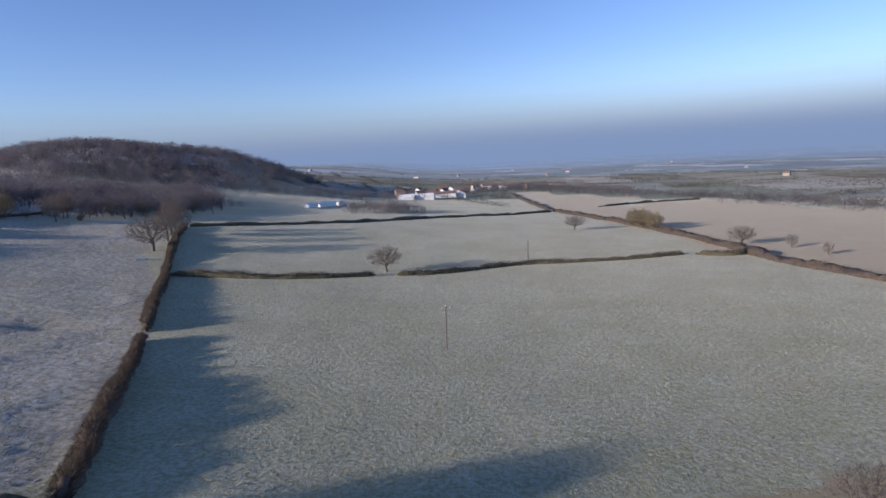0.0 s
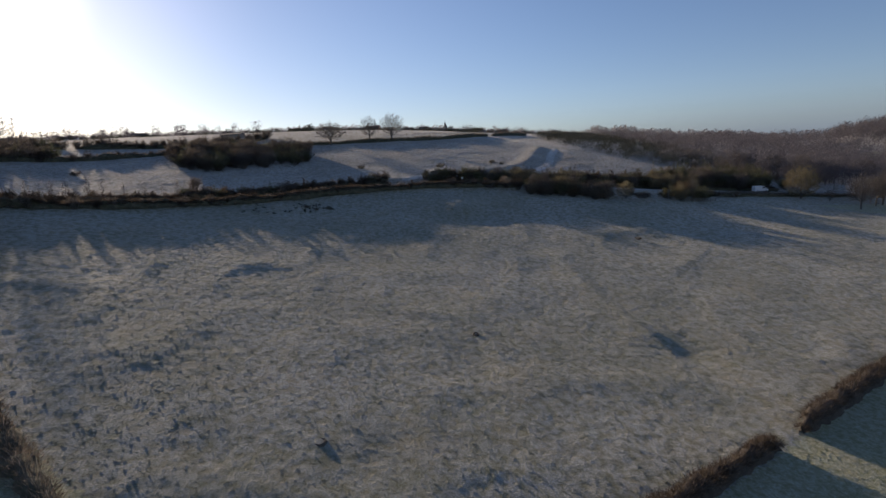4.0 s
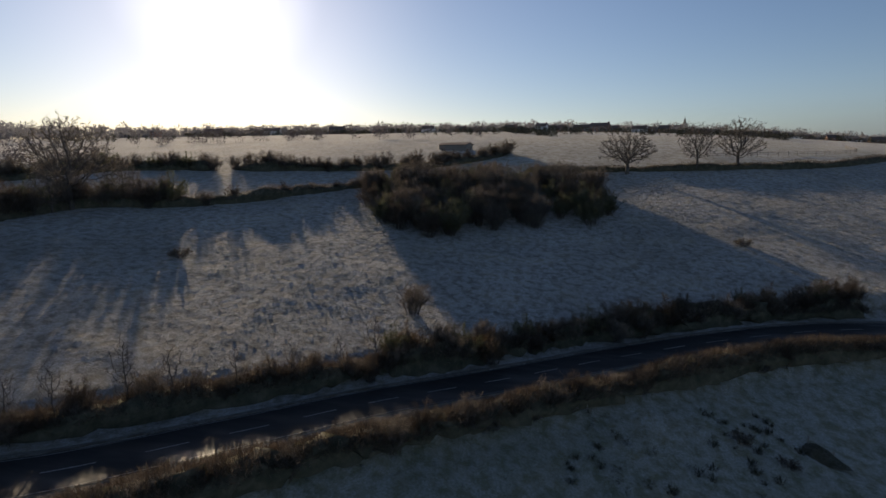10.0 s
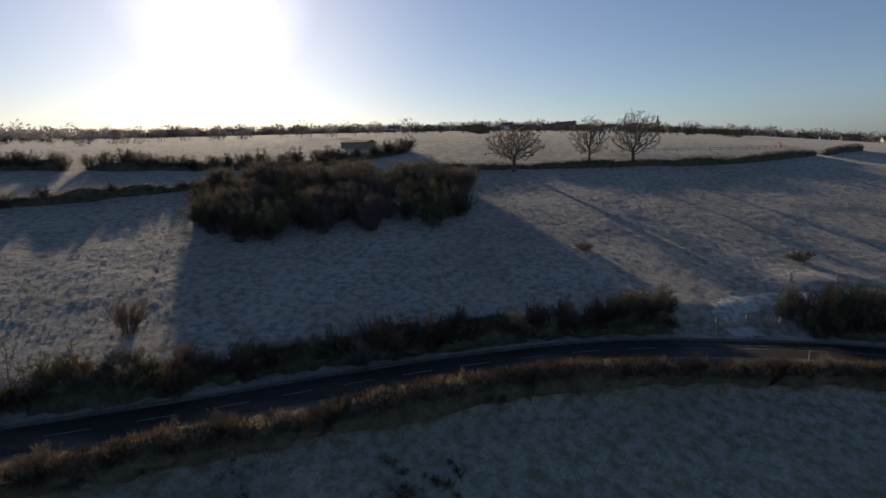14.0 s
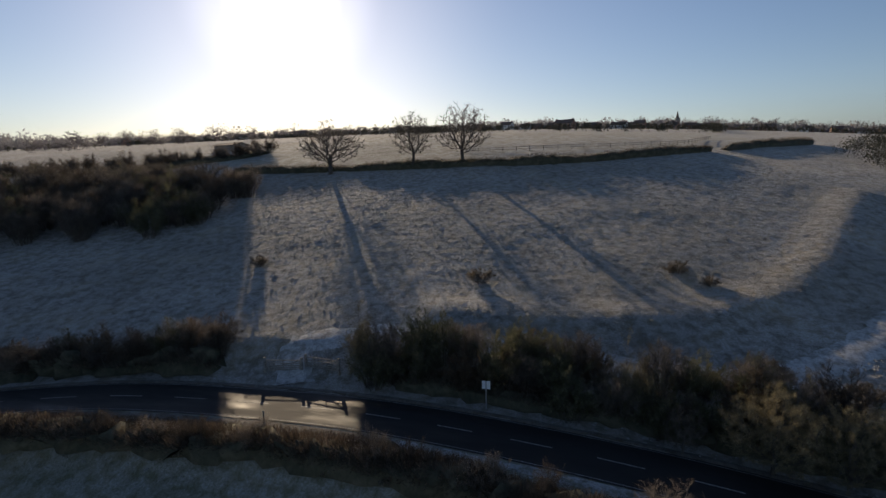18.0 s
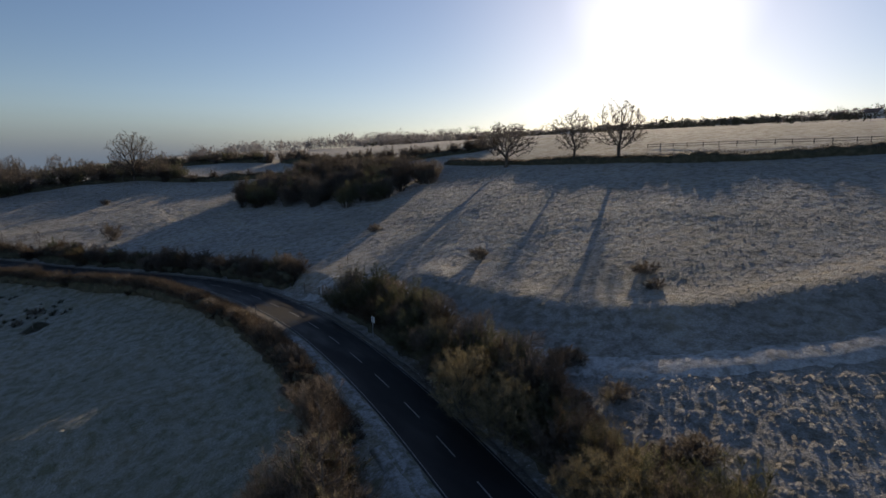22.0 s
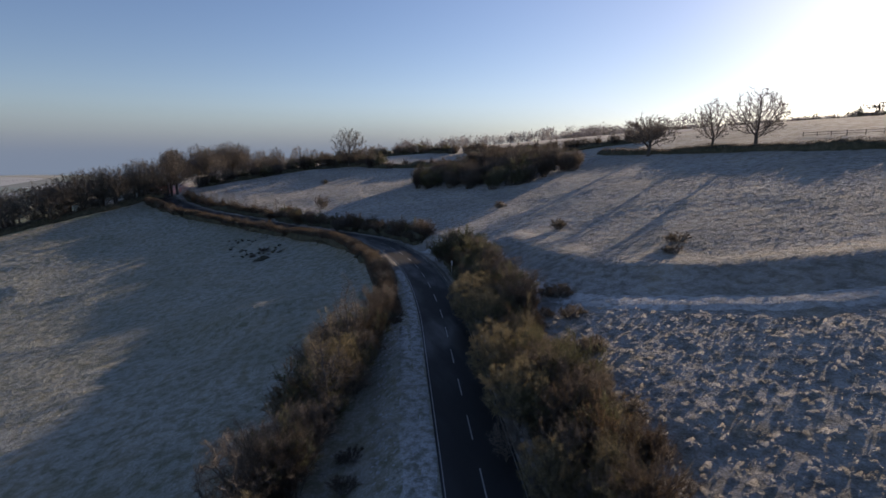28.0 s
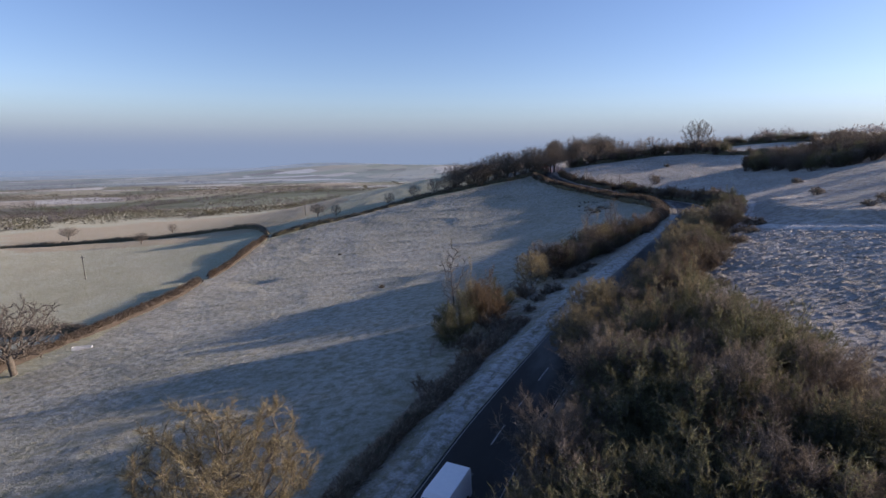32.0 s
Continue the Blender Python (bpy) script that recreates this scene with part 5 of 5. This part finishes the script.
# far farmsteads on the plain
rs = np.random.RandomState(15)
for i in range(16):
    a, r = radians(rs.uniform(-60, 14)), rs.uniform(900, 2400)
    x, y = -r * math.sin(a), r * math.cos(a)
    house("plain_farmhouse", x, y, rs.uniform(0, 180), rs.uniform(8, 12), 7, 4.5, 2.6, M_STONE if i % 2 else M_BRICK, "stone farmhouse far out on the plain" if i % 2 else "brick farmhouse far out on the plain", None if i % 6 else M_SHEET, 0, False)

# ---- trees near the road to the north ----
rs = np.random.RandomState(31)
EDGE = [(-141, 184), (-134, 199), (-114, 226), (-112, 300), (-160, 330), (-158, 240), (-152, 205)]
for i, (x, y) in enumerate(scatter(EDGE, 44, 32)):
    plant(("ash", "oak", "small", "thorn")[i % 4], x, y, i * 59, rs.uniform(0.5, 0.75), "bare tree in the wood beside the road", "wood beside the road")
for i, (x, y) in enumerate(scatter([(-178, 215), (-200, 180), (-225, 195), (-200, 260), (-176, 300)], 26, 34)):
    plant(("ash", "oak", "thorn", "small")[i % 4], x, y, i * 59, rs.uniform(0.5, 0.8), "bare tree on the bank above the road", "wood above the road")

# ---- poles, gate, fence, trough ----
def telegraph_pole(x, y, lean, rz):
    ob = thing("telegraph_pole", x, y, gz(x, y), rz, "weathered wooden telegraph pole standing in the pasture", "pole")
    bm = bmesh.new()
    bmesh.ops.create_cone(bm, cap_ends=True, segments=10, radius1=0.17, radius2=0.11, depth=9.2, matrix=Matrix.Rotation(radians(lean), 4, "Y") @ Matrix.Translation((0, 0, 4.0)))
    part("post", bm, M_BARK, ob)
    t = Matrix.Rotation(radians(lean), 4, "Y")
    arm = bx(-0.9, 0.9, -0.06, 0.06, 7.9, 8.05, bevel=0.015)
    bm = arm
    bmesh.ops.transform(bm, matrix=t, verts=bm.verts)
    a = part("crossarm", bm, M_WOOD, ob)
    for dx in (-0.8, 0.0, 0.8):
        bm = bmesh.new()
        bmesh.ops.create_cone(bm, cap_ends=True, segments=8, radius1=0.07, radius2=0.04, depth=0.26, matrix=t @ Matrix.Translation((dx, 0, 8.2 if dx else 8.7)))
        part("insulator", bm, M_RENDER, a, "pale ceramic insulator")
    return ob


telegraph_pole(20.6, 91.5, 2, 20)
telegraph_pole(49, 183, 1, 25)
telegraph_pole(-8, 0, 1, 20)


def five_bar_gate(x, y, rz, length):
    ob = thing("field_gate", x, y, gz(x, y), rz, "closed wooden five-bar gate at the track", "gate")
    for e in (-length / 2 - 0.12, length / 2 + 0.12):
        part("gate_post", bx(e - 0.1, e + 0.1, -0.1, 0.1, -0.4, 1.45, bevel=0.02), M_WOOD, ob)
    for z in (0.25, 0.45, 0.66, 0.9, 1.18):
        part("bar", bx(-length / 2, length / 2, -0.02, 0.02, z - 0.04, z + 0.04), M_WOOD, ob)
    for e in (-length / 2 + 0.06, 0, length / 2 - 0.06):
        part("upright", bx(e - 0.05, e + 0.05, -0.045, -0.022, 0.2, 1.24), M_WOOD, ob)
    bm = bx(-0.05, 0.05, 0.022, 0.045, 0, math.hypot(length * 0.95, 0.9))
    bmesh.ops.transform(bm, matrix=Matrix.Translation((-length * 0.475, 0, 0.25)) @ Matrix.Rotation(math.atan2(length * 0.95, 0.9), 4, "Y"), verts=bm.verts)
    part("brace", bm, M_WOOD, ob)
    return ob


five_bar_gate(-183, 64, 100, 3.4)
five_bar_gate(-183.6, 67.8, 84, 3.4)


def post_fence(pts, gap, label, height=1.15):
    line = spline(pts, gap)
    x0, y0 = line[len(line) // 2]
    z0 = gz(x0, y0)
    ob = thing("post_and_rail_fence", x0, y0, z0, 0, label, "fence")
    zs = [gz(*p) for p in line]
    for (x, y), z in zip(line, zs):
        part("fence_post", bx(x - x0 - 0.07, x - x0 + 0.07, y - y0 - 0.07, y - y0 + 0.07, z - z0 - 0.3, z - z0 + height), M_WOOD, ob)
    for (xa, ya), (xb, yb), za, zb in zip(line, line[1:], zs, zs[1:]):
        for k in (0.45, 0.95):
            bm = bmesh.new()
            v = [bm.verts.new((p[0] - x0 + ox, p[1] - y0 + ox, z - z0 + k + oz)) for p, z in (((xa, ya), za), ((xb, yb), zb)) for ox, oz in ((-0.03, -0.05), (0.03, -0.05), (0.03, 0.05), (-0.03, 0.05))]
            for f in ((0, 1, 5, 4), (1, 2, 6, 5), (2, 3, 7, 6), (3, 0, 4, 7), (3, 2, 1, 0), (4, 5, 6, 7)):
                bm.faces.new([v[i] for i in f])
            part("rail", bm, M_WOOD, ob)
    return ob


post_fence([(-272, 62), (-275, 74), (-281, 90), (-286, 100), (-300, 116), (-330, 128)], 3.0, "grey post-and-rail fence across the upper field")
post_fence([(-150, 150.5), (-148, 157), (-149, 162)], 2.4, "broken post-and-rail fence below the bushes", 1.0)


def verge_post(x, y, h, label, sign=False):
    ob = thing("marker_post" if not sign else "road_sign", x, y, gz(x, y), 0, label, "post")
    part("post", bx(-0.05, 0.05, -0.05, 0.05, -0.3, h, bevel=0.01), M_WOOD if not sign else M_STEEL, ob)
    if sign:
        part("plate", bx(-0.035, -0.05, -0.35, 0.35, h - 0.7, h), M_WPAINT, ob, "pale sign plate")
    return ob


verge_post(-173.4, 68.2, 1.5, "dark wooden marker post on the verge")
verge_post(-152, 17, 1.3, "pale wooden post beside the roadside hedge")
verge_post(-181.2, 84, 2.4, "small road sign on a steel post", True)


def trough(x, y, rz):
    ob = thing("water_trough", x, y, gz(x, y), rz, "pale galvanised water trough beside the hedge", "trough")
    bm = bmesh.new()
    box(bm, -1.6, 1.6, -0.4, -0.34, 0.1, 0.7)
    box(bm, -1.6, 1.6, 0.34, 0.4, 0.1, 0.7)
    box(bm, -1.6, -1.54, -0.34, 0.34, 0.1, 0.7)
    box(bm, 1.54, 1.6, -0.34, 0.34, 0.1, 0.7)
    box(bm, -1.6, 1.6, -0.4, 0.4, 0.06, 0.1)
    part("basin", bm, M_SHEET, ob)
    for e in (-1.2, 1.2):
        part("foot", bx(e - 0.1, e + 0.1, -0.4, 0.4, -0.15, 0.06), M_STONE, ob)


trough(-75, 155, 40)


# ---- vehicles ----
def road_pose(y, off):
    x = float(np.interp(y, ROAD_LINE[::-1, 1], ROAD_LINE[::-1, 0]))
    x2 = float(np.interp(y + 2, ROAD_LINE[::-1, 1], ROAD_LINE[::-1, 0]))
    rz = math.degrees(math.atan2(2.0, x2 - x)) - 90
    c, s = math.cos(radians(rz)), math.sin(radians(rz))
    px, py = x + off * c, y + off * s
    return px, py, float(road_near(np.array([px]), np.array([py]))[1][0]) - 0.06 + 0.05, rz


def wheel(parent, x, y, r, w):
    bm = bmesh.new()
    m = Matrix.Translation((x, y, r)) @ Matrix.Rotation(radians(90), 4, "Y")
    bmesh.ops.create_cone(bm, cap_ends=True, segments=18, radius1=r, radius2=r, depth=w, matrix=m)
    bmesh.ops.bevel(bm, geom=[e for e in bm.edges if abs((e.verts[0].co - e.verts[1].co).x) < 1e-4], offset=0.04, segments=2, affect="EDGES")
    t = part("wheel", bm, M_RUBBER, parent)
    bm = bmesh.new()
    bmesh.ops.create_cone(bm, cap_ends=True, segments=14, radius1=r * 0.6, radius2=r * 0.6, depth=w + 0.02, matrix=m)
    part("rim", bm, M_STEEL, t)


def shell(profile, half, inset=0.12):
    """A vehicle body from its side outline: lengths y and heights z, narrowing a little to the roof."""
    bm = bmesh.new()
    top = max(z for _, z in profile)
    L = [bm.verts.new((-half + inset * max(0, (z - 0.9) / (top - 0.9)), y, z)) for y, z in profile]
    R = [bm.verts.new((half - inset * max(0, (z - 0.9) / (top - 0.9)), y, z)) for y, z in profile]
    bm.faces.new(L[::-1])
    bm.faces.new(R)
    n = len(profile)
    for i in range(n):
        bm.faces.new([L[i], L[(i + 1) % n], R[(i + 1) % n], R[i]])
    bmesh.ops.recalc_face_normals(bm, faces=bm.faces)
    bmesh.ops.bevel(bm, geom=list(bm.edges), offset=0.06, segments=2, affect="EDGES", profile=0.6)
    return bm


def lorry():
    x, y, z, rz = road_pose(-54.0, -1.5)
    ob = thing("box_lorry", x, y, z, rz, "red box lorry with a white roof on the road", "lorry")
    part("cargo_box", bx(-1.25, 1.25, -5.2, 2.2, 1.0, 3.5, bevel=0.04), M_RED, ob)
    part("roof_panel", bx(-1.24, 1.24, -5.18, 2.18, 3.505, 3.56), M_WPAINT, ob, "white roof")
    part("side_stripe", bx(1.252, 1.262, -4.0, 1.0, 1.8, 2.6), M_WPAINT, ob, "pale lettering band")
    part("side_stripe", bx(-1.262, -1.252, -4.0, 1.0, 1.8, 2.6), M_WPAINT, ob, "pale lettering band")
    cab = part("cab", shell([(2.35, 0.6), (4.2, 0.6), (4.25, 1.5), (4.0, 2.7), (2.35, 2.75)], 1.2), M_RED, ob)
    part("windscreen", bx(-1.0, 1.0, 4.02, 4.18, 1.65, 2.45), M_GLASS, cab)
    for e in (-1, 1):
        part("side_window", bx(e * 1.1 - 0.06, e * 1.1 + 0.06, 2.9, 3.8, 1.7, 2.4), M_GLASS, cab)
        part("headlight", bx(e * 0.85 - 0.16, e * 0.85 + 0.16, 4.2, 4.3, 0.85, 1.05), M_LAMP, cab, "lit headlight")
        for yy in (3.3, -2.9, -4.1):
            wheel(ob, e * 1.05, yy, 0.5, 0.3)
    part("chassis", bx(-0.9, 0.9, -5.1, 4.0, 0.55, 0.98), M_RUBBER, ob)


def car(y, off, material, label):
    x, yy, z, rz = road_pose(y, off)
    ob = thing("car", x, yy, z, rz, label, "car")
    body = part("body", shell([(-2.1, 0.3), (2.1, 0.3), (2.15, 0.7), (1.1, 0.95), (0.35, 1.42), (-1.3, 1.45), (-2.05, 0.95)], 0.88, 0.16), material, ob)
    part("windscreen", bx(-0.62, 0.62, 0.62, 0.82, 1.0, 1.3), M_GLASS, body)
    part("rear_window", bx(-0.6, 0.6, -1.85, -1.65, 1.0, 1.3), M_GLASS, body)
    for e in (-1, 1):
        part("side_window", bx(e * 0.8 - 0.05, e * 0.8 + 0.05, -1.2, 0.4, 1.0, 1.3), M_GLASS, body)
        part("headlight", bx(e * 0.62 - 0.14, e * 0.62 + 0.14, 2.08, 2.2, 0.58, 0.7), M_LAMP, body, "lit headlight")
        for w in (-1.3, 1.3):
            wheel(ob, e * 0.8, w, 0.32, 0.2)


def van():
    x, y, z, rz = road_pose(188.8, 0.1)
    ob = thing("van", x, y, z, rz, "white panel van driving along the road", "van")
    body = part("body", shell([(-2.6, 0.35), (2.55, 0.35), (2.6, 0.95), (1.9, 1.2), (1.15, 2.05), (0.8, 2.2), (-2.5, 2.25), (-2.6, 2.0)], 0.98, 0.14), M_WPAINT, ob)
    bm = bx(-0.78, 0.78, -0.5, 0.5, -0.02, 0.02)
    bmesh.ops.transform(bm, matrix=Matrix.Translation((0, 1.53, 1.64)) @ Matrix.Rotation(math.atan2(-0.85, 0.75), 4, "X"), verts=bm.verts)
    part("windscreen", bm, M_GLASS, body)
    for e in (-1, 1):
        part("side_window", bx(e * 0.91 - 0.05, e * 0.91 + 0.05, 0.25, 1.2, 1.3, 1.85), M_GLASS, body)
        part("mirror", bx(e * 1.1 - 0.1, e * 1.1 + 0.1, 1.35, 1.5, 1.25, 1.55), M_RUBBER, body)
        part("headlight", bx(e * 0.72 - 0.15, e * 0.72 + 0.15, 2.52, 2.64, 0.75, 0.95), M_LAMP, body)
        for w in (-1.7, 1.75):
            wheel(ob, e * 0.9, w, 0.36, 0.24)


lorry()
car(-64.0, 1.5, M_DPAINT, "dark car on the road with its headlights lit")
van()


# ---- tussocks of frosted grass on the rough ground ----
def tussocks(name, poly, n, seed, size, rise, label, material, near=6.0, reach=1e9):
    rs = np.random.RandomState(seed)
    p = np.array(scatter_fast(poly, n, rs))
    d = road_near(p[:, 0], p[:, 1])[0]
    p, d = p[(d > near) & (d < reach)], d[(d > near) & (d < reach)]
    n = len(p)
    z = land(p[:, 0], p[:, 1]) + rough_height(p[:, 0], p[:, 1], d)
    B = 5
    a = rs.uniform(0, 6.28, (n, 1)) + np.arange(B) * 2 * math.pi / B
    q = size * rs.uniform(0.5, 1.6, (n, 1))
    rim = np.stack([p[:, :1] + np.cos(a) * q * rs.uniform(0.6, 1.3, (n, B)), p[:, 1:] + np.sin(a) * q * rs.uniform(0.6, 1.3, (n, B)), np.repeat(z[:, None] - 0.08, B, 1)], -1)
    top = np.concatenate([p + rs.normal(0, 0.3, (n, 2)) * q, (z[:, None] + 0.01 + q * rs.uniform(0.0, rise, (n, 1)))], 1)[:, None]
    v = np.concatenate([rim, top], 1).reshape(-1, 3)
    k = np.arange(n)[:, None] * (B + 1)
    f = np.stack([k + np.arange(B), k + (np.arange(B) + 1) % B, np.repeat(k + B, B, 1)], -1).reshape(-1, 3)
    me = mesh_from(name, v, f, material, True)
    return tagged(new(name, me), label, "grass", kind="stuff")


def scatter_fast(poly, n, rs):
    xs, ys = [q[0] for q in poly], [q[1] for q in poly]
    res = np.zeros((0, 2))
    while len(res) < n:
        c = np.c_[rs.uniform(min(xs), max(xs), n), rs.uniform(min(ys), max(ys), n)]
        clump = value_noise(c[:, 0] * 0.35, c[:, 1] * 0.35, 61) + 0.6 * value_noise(c[:, 0] * 0.09, c[:, 1] * 0.09, 62)
        res = np.concatenate([res, c[inside(c[:, 0], c[:, 1], poly) & (clump > rs.uniform(-3.2, 0.2, n))]])
    return res[:n]


tussocks("hill_tussocks", [(-184, 60), (-172, 30), (-140, -18), (-150, -60), (-183, -62), (-200, -46), (-232, -20), (-250, 10), (-252, 66), (-262, 94), (-285, 118), (-245, 142), (-205, 200), (-186, 185), (-182, 130)], 120000, 71, 0.2, 0.22, "frosted tussocks on the rough hillside", M_UPPER)
tussocks("meadow_tussocks", [(-178, 90), (-176, 150), (-186, 205), (-245, 205), (-250, 152), (-222, 139), (-203, 128), (-190, 114), (-184, 96)], 17000, 75, 0.34, 0.42, "coarse frosted tussocks in the meadow below the bank", M_UPPER, 8.0)
tussocks("field_tussocks", FIELD_ROUGH, 80000, 72, 0.22, 0.27, "frosted tussocks in the rough field", M_ROUGH)
tussocks("pasture_tussocks", [(-18, 39), (-8, 32), (36, 41), (92, 56), (110, 110), (60, 150), (-29, 146), (-55, 138)], 40000, 73, 0.26, 0.3, "frosted grass tufts in the pasture", M_PASTURE)

tussocks("verge_tussocks", [(-158, 228), (-182, 228), (-186, 88), (-164, 88), (-148, 150)], 24000, 74, 0.2, 0.4, "frosted tufts on the road verges", M_VERGE, 3.3, 7.5)


# ---- a burrow in the rough field ----
def burrow(x, y, rad):
    rs = np.random.RandomState(int(abs(x)))
    ob = thing("burrow", x, y, gz(x, y), 0, "dark earth burrow in the frosted field", "burrow")
    bm = bmesh.new()
    rings = [(0.0, -0.25), (0.35, -0.12), (0.62, 0.16), (0.8, 0.24), (1.0, 0.02), (1.15, -0.3)]
    vs = [[bm.verts.new((rad * q * math.cos(a) * (1 + 0.25 * rs.rand()), rad * q * math.sin(a) * (0.8 + 0.25 * rs.rand()), z + 0.1 * rs.rand())) for a in np.linspace(0, 2 * math.pi, 14, endpoint=False)] for q, z in rings[1:]]
    mid = bm.verts.new((0, 0, rings[0][1]))
    for k in range(14):
        bm.faces.new([mid, vs[0][k], vs[0][(k + 1) % 14]])
        for a, b in zip(vs, vs[1:]):
            bm.faces.new([a[k], b[k], b[(k + 1) % 14], a[(k + 1) % 14]])
    part("earth_rim", bm, M_SOIL, ob)


burrow(-40.5, 40.2, 0.75)
burrow(-70, 63, 0.6)


# ---- rushes and a low mound in the shaded field, timber on the verge ----
def rush_proto(seed):
    rs = np.random.RandomState(seed)
    n = 90
    a, t = rs.uniform(0, 6.28, n), rs.rand(n) ** 0.7
    foot = np.c_[np.cos(a) * t * 0.22, np.sin(a) * t * 0.22, np.full(n, -0.05)]
    tip = foot + np.c_[np.cos(a) * t * 0.3, np.sin(a) * t * 0.3, rs.uniform(0.22, 0.5, n)]
    w = np.c_[-np.sin(a), np.cos(a), np.zeros(n)] * 0.022
    v = np.stack([foot - w, foot + w, tip], 1).reshape(-1, 3)
    root = thing("rush_tuft", 0, 0, 0, 0, "dark tuft of rushes in the frosted field", "rushes")
    part("rush_growth", mesh_from("rush_growth", v, np.arange(len(v)).reshape(-1, 3), M_RUSH), None, root)["kind"] = "stuff"
    return root


PROTO["rush"] = rush_proto(3)
rs = np.random.RandomState(12)
for i, (x, y) in enumerate(scatter([(-141, 13), (-152, 17), (-155, 22), (-156, 34), (-151, 38), (-144, 31)], 70, 13)):
    plant("rush", x, y, i * 57, rs.uniform(0.7, 1.6), "", "rushes in the shaded field")


def mound(x, y, rx, ry, h, label):
    rs = np.random.RandomState(int(abs(x * 7)))
    ob = thing("earth_mound", x, y, gz(x, y), 30, label, "mound")
    u = np.linspace(0, 1, 9)
    a = np.linspace(0, 2 * math.pi, 26, endpoint=False)
    U, A2 = np.meshgrid(u, a, indexing="ij")
    bumps = 1 + 0.14 * np.sin(A2 * 3 + 1) + 0.08 * np.sin(A2 * 7)
    v = np.stack([rx * U * bumps * np.cos(A2), ry * U * bumps * np.sin(A2), h * (1 - U ** 2) ** 1.5 - 0.25 * U + rs.uniform(-0.06, 0.06, U.shape)], -1)
    ii = np.arange(v.shape[0] * v.shape[1]).reshape(U.shape)
    nxt = np.roll(ii, -1, 1)
    q = np.stack([ii[:-1], ii[1:], nxt[1:], nxt[:-1]], -1).reshape(-1, 4)
    part("earth", mesh_from("earth", v.reshape(-1, 3), q, M_RUSH, True), None, ob)


mound(-151.5, 37.5, 2.4, 1.4, 0.7, "low dark earth mound among the rushes")
verge_post(-152.4, 37.0, 1.0, "short pale post stuck in the earth mound")
verge_post(-150.8, 38.4, 0.8, "short pale post stuck in the earth mound")


def felled_rail(x, y, rz, length):
    ob = thing("fallen_rail", x, y, gz(x, y) + 0.12, rz, "grey timber rail lying on the frosted verge", "timber")
    bm = bx(-length / 2, length / 2, -0.07, 0.07, -0.06, 0.07, bevel=0.02)
    part("beam", bm, M_WOOD, ob)


felled_rail(-157.7, 134.6, -12, 3.4)
post_fence([(-148.2, 140), (-149.4, 135), (-150.6, 130)], 2.4, "grey post-and-rail fence between the copse and the field", 1.05)
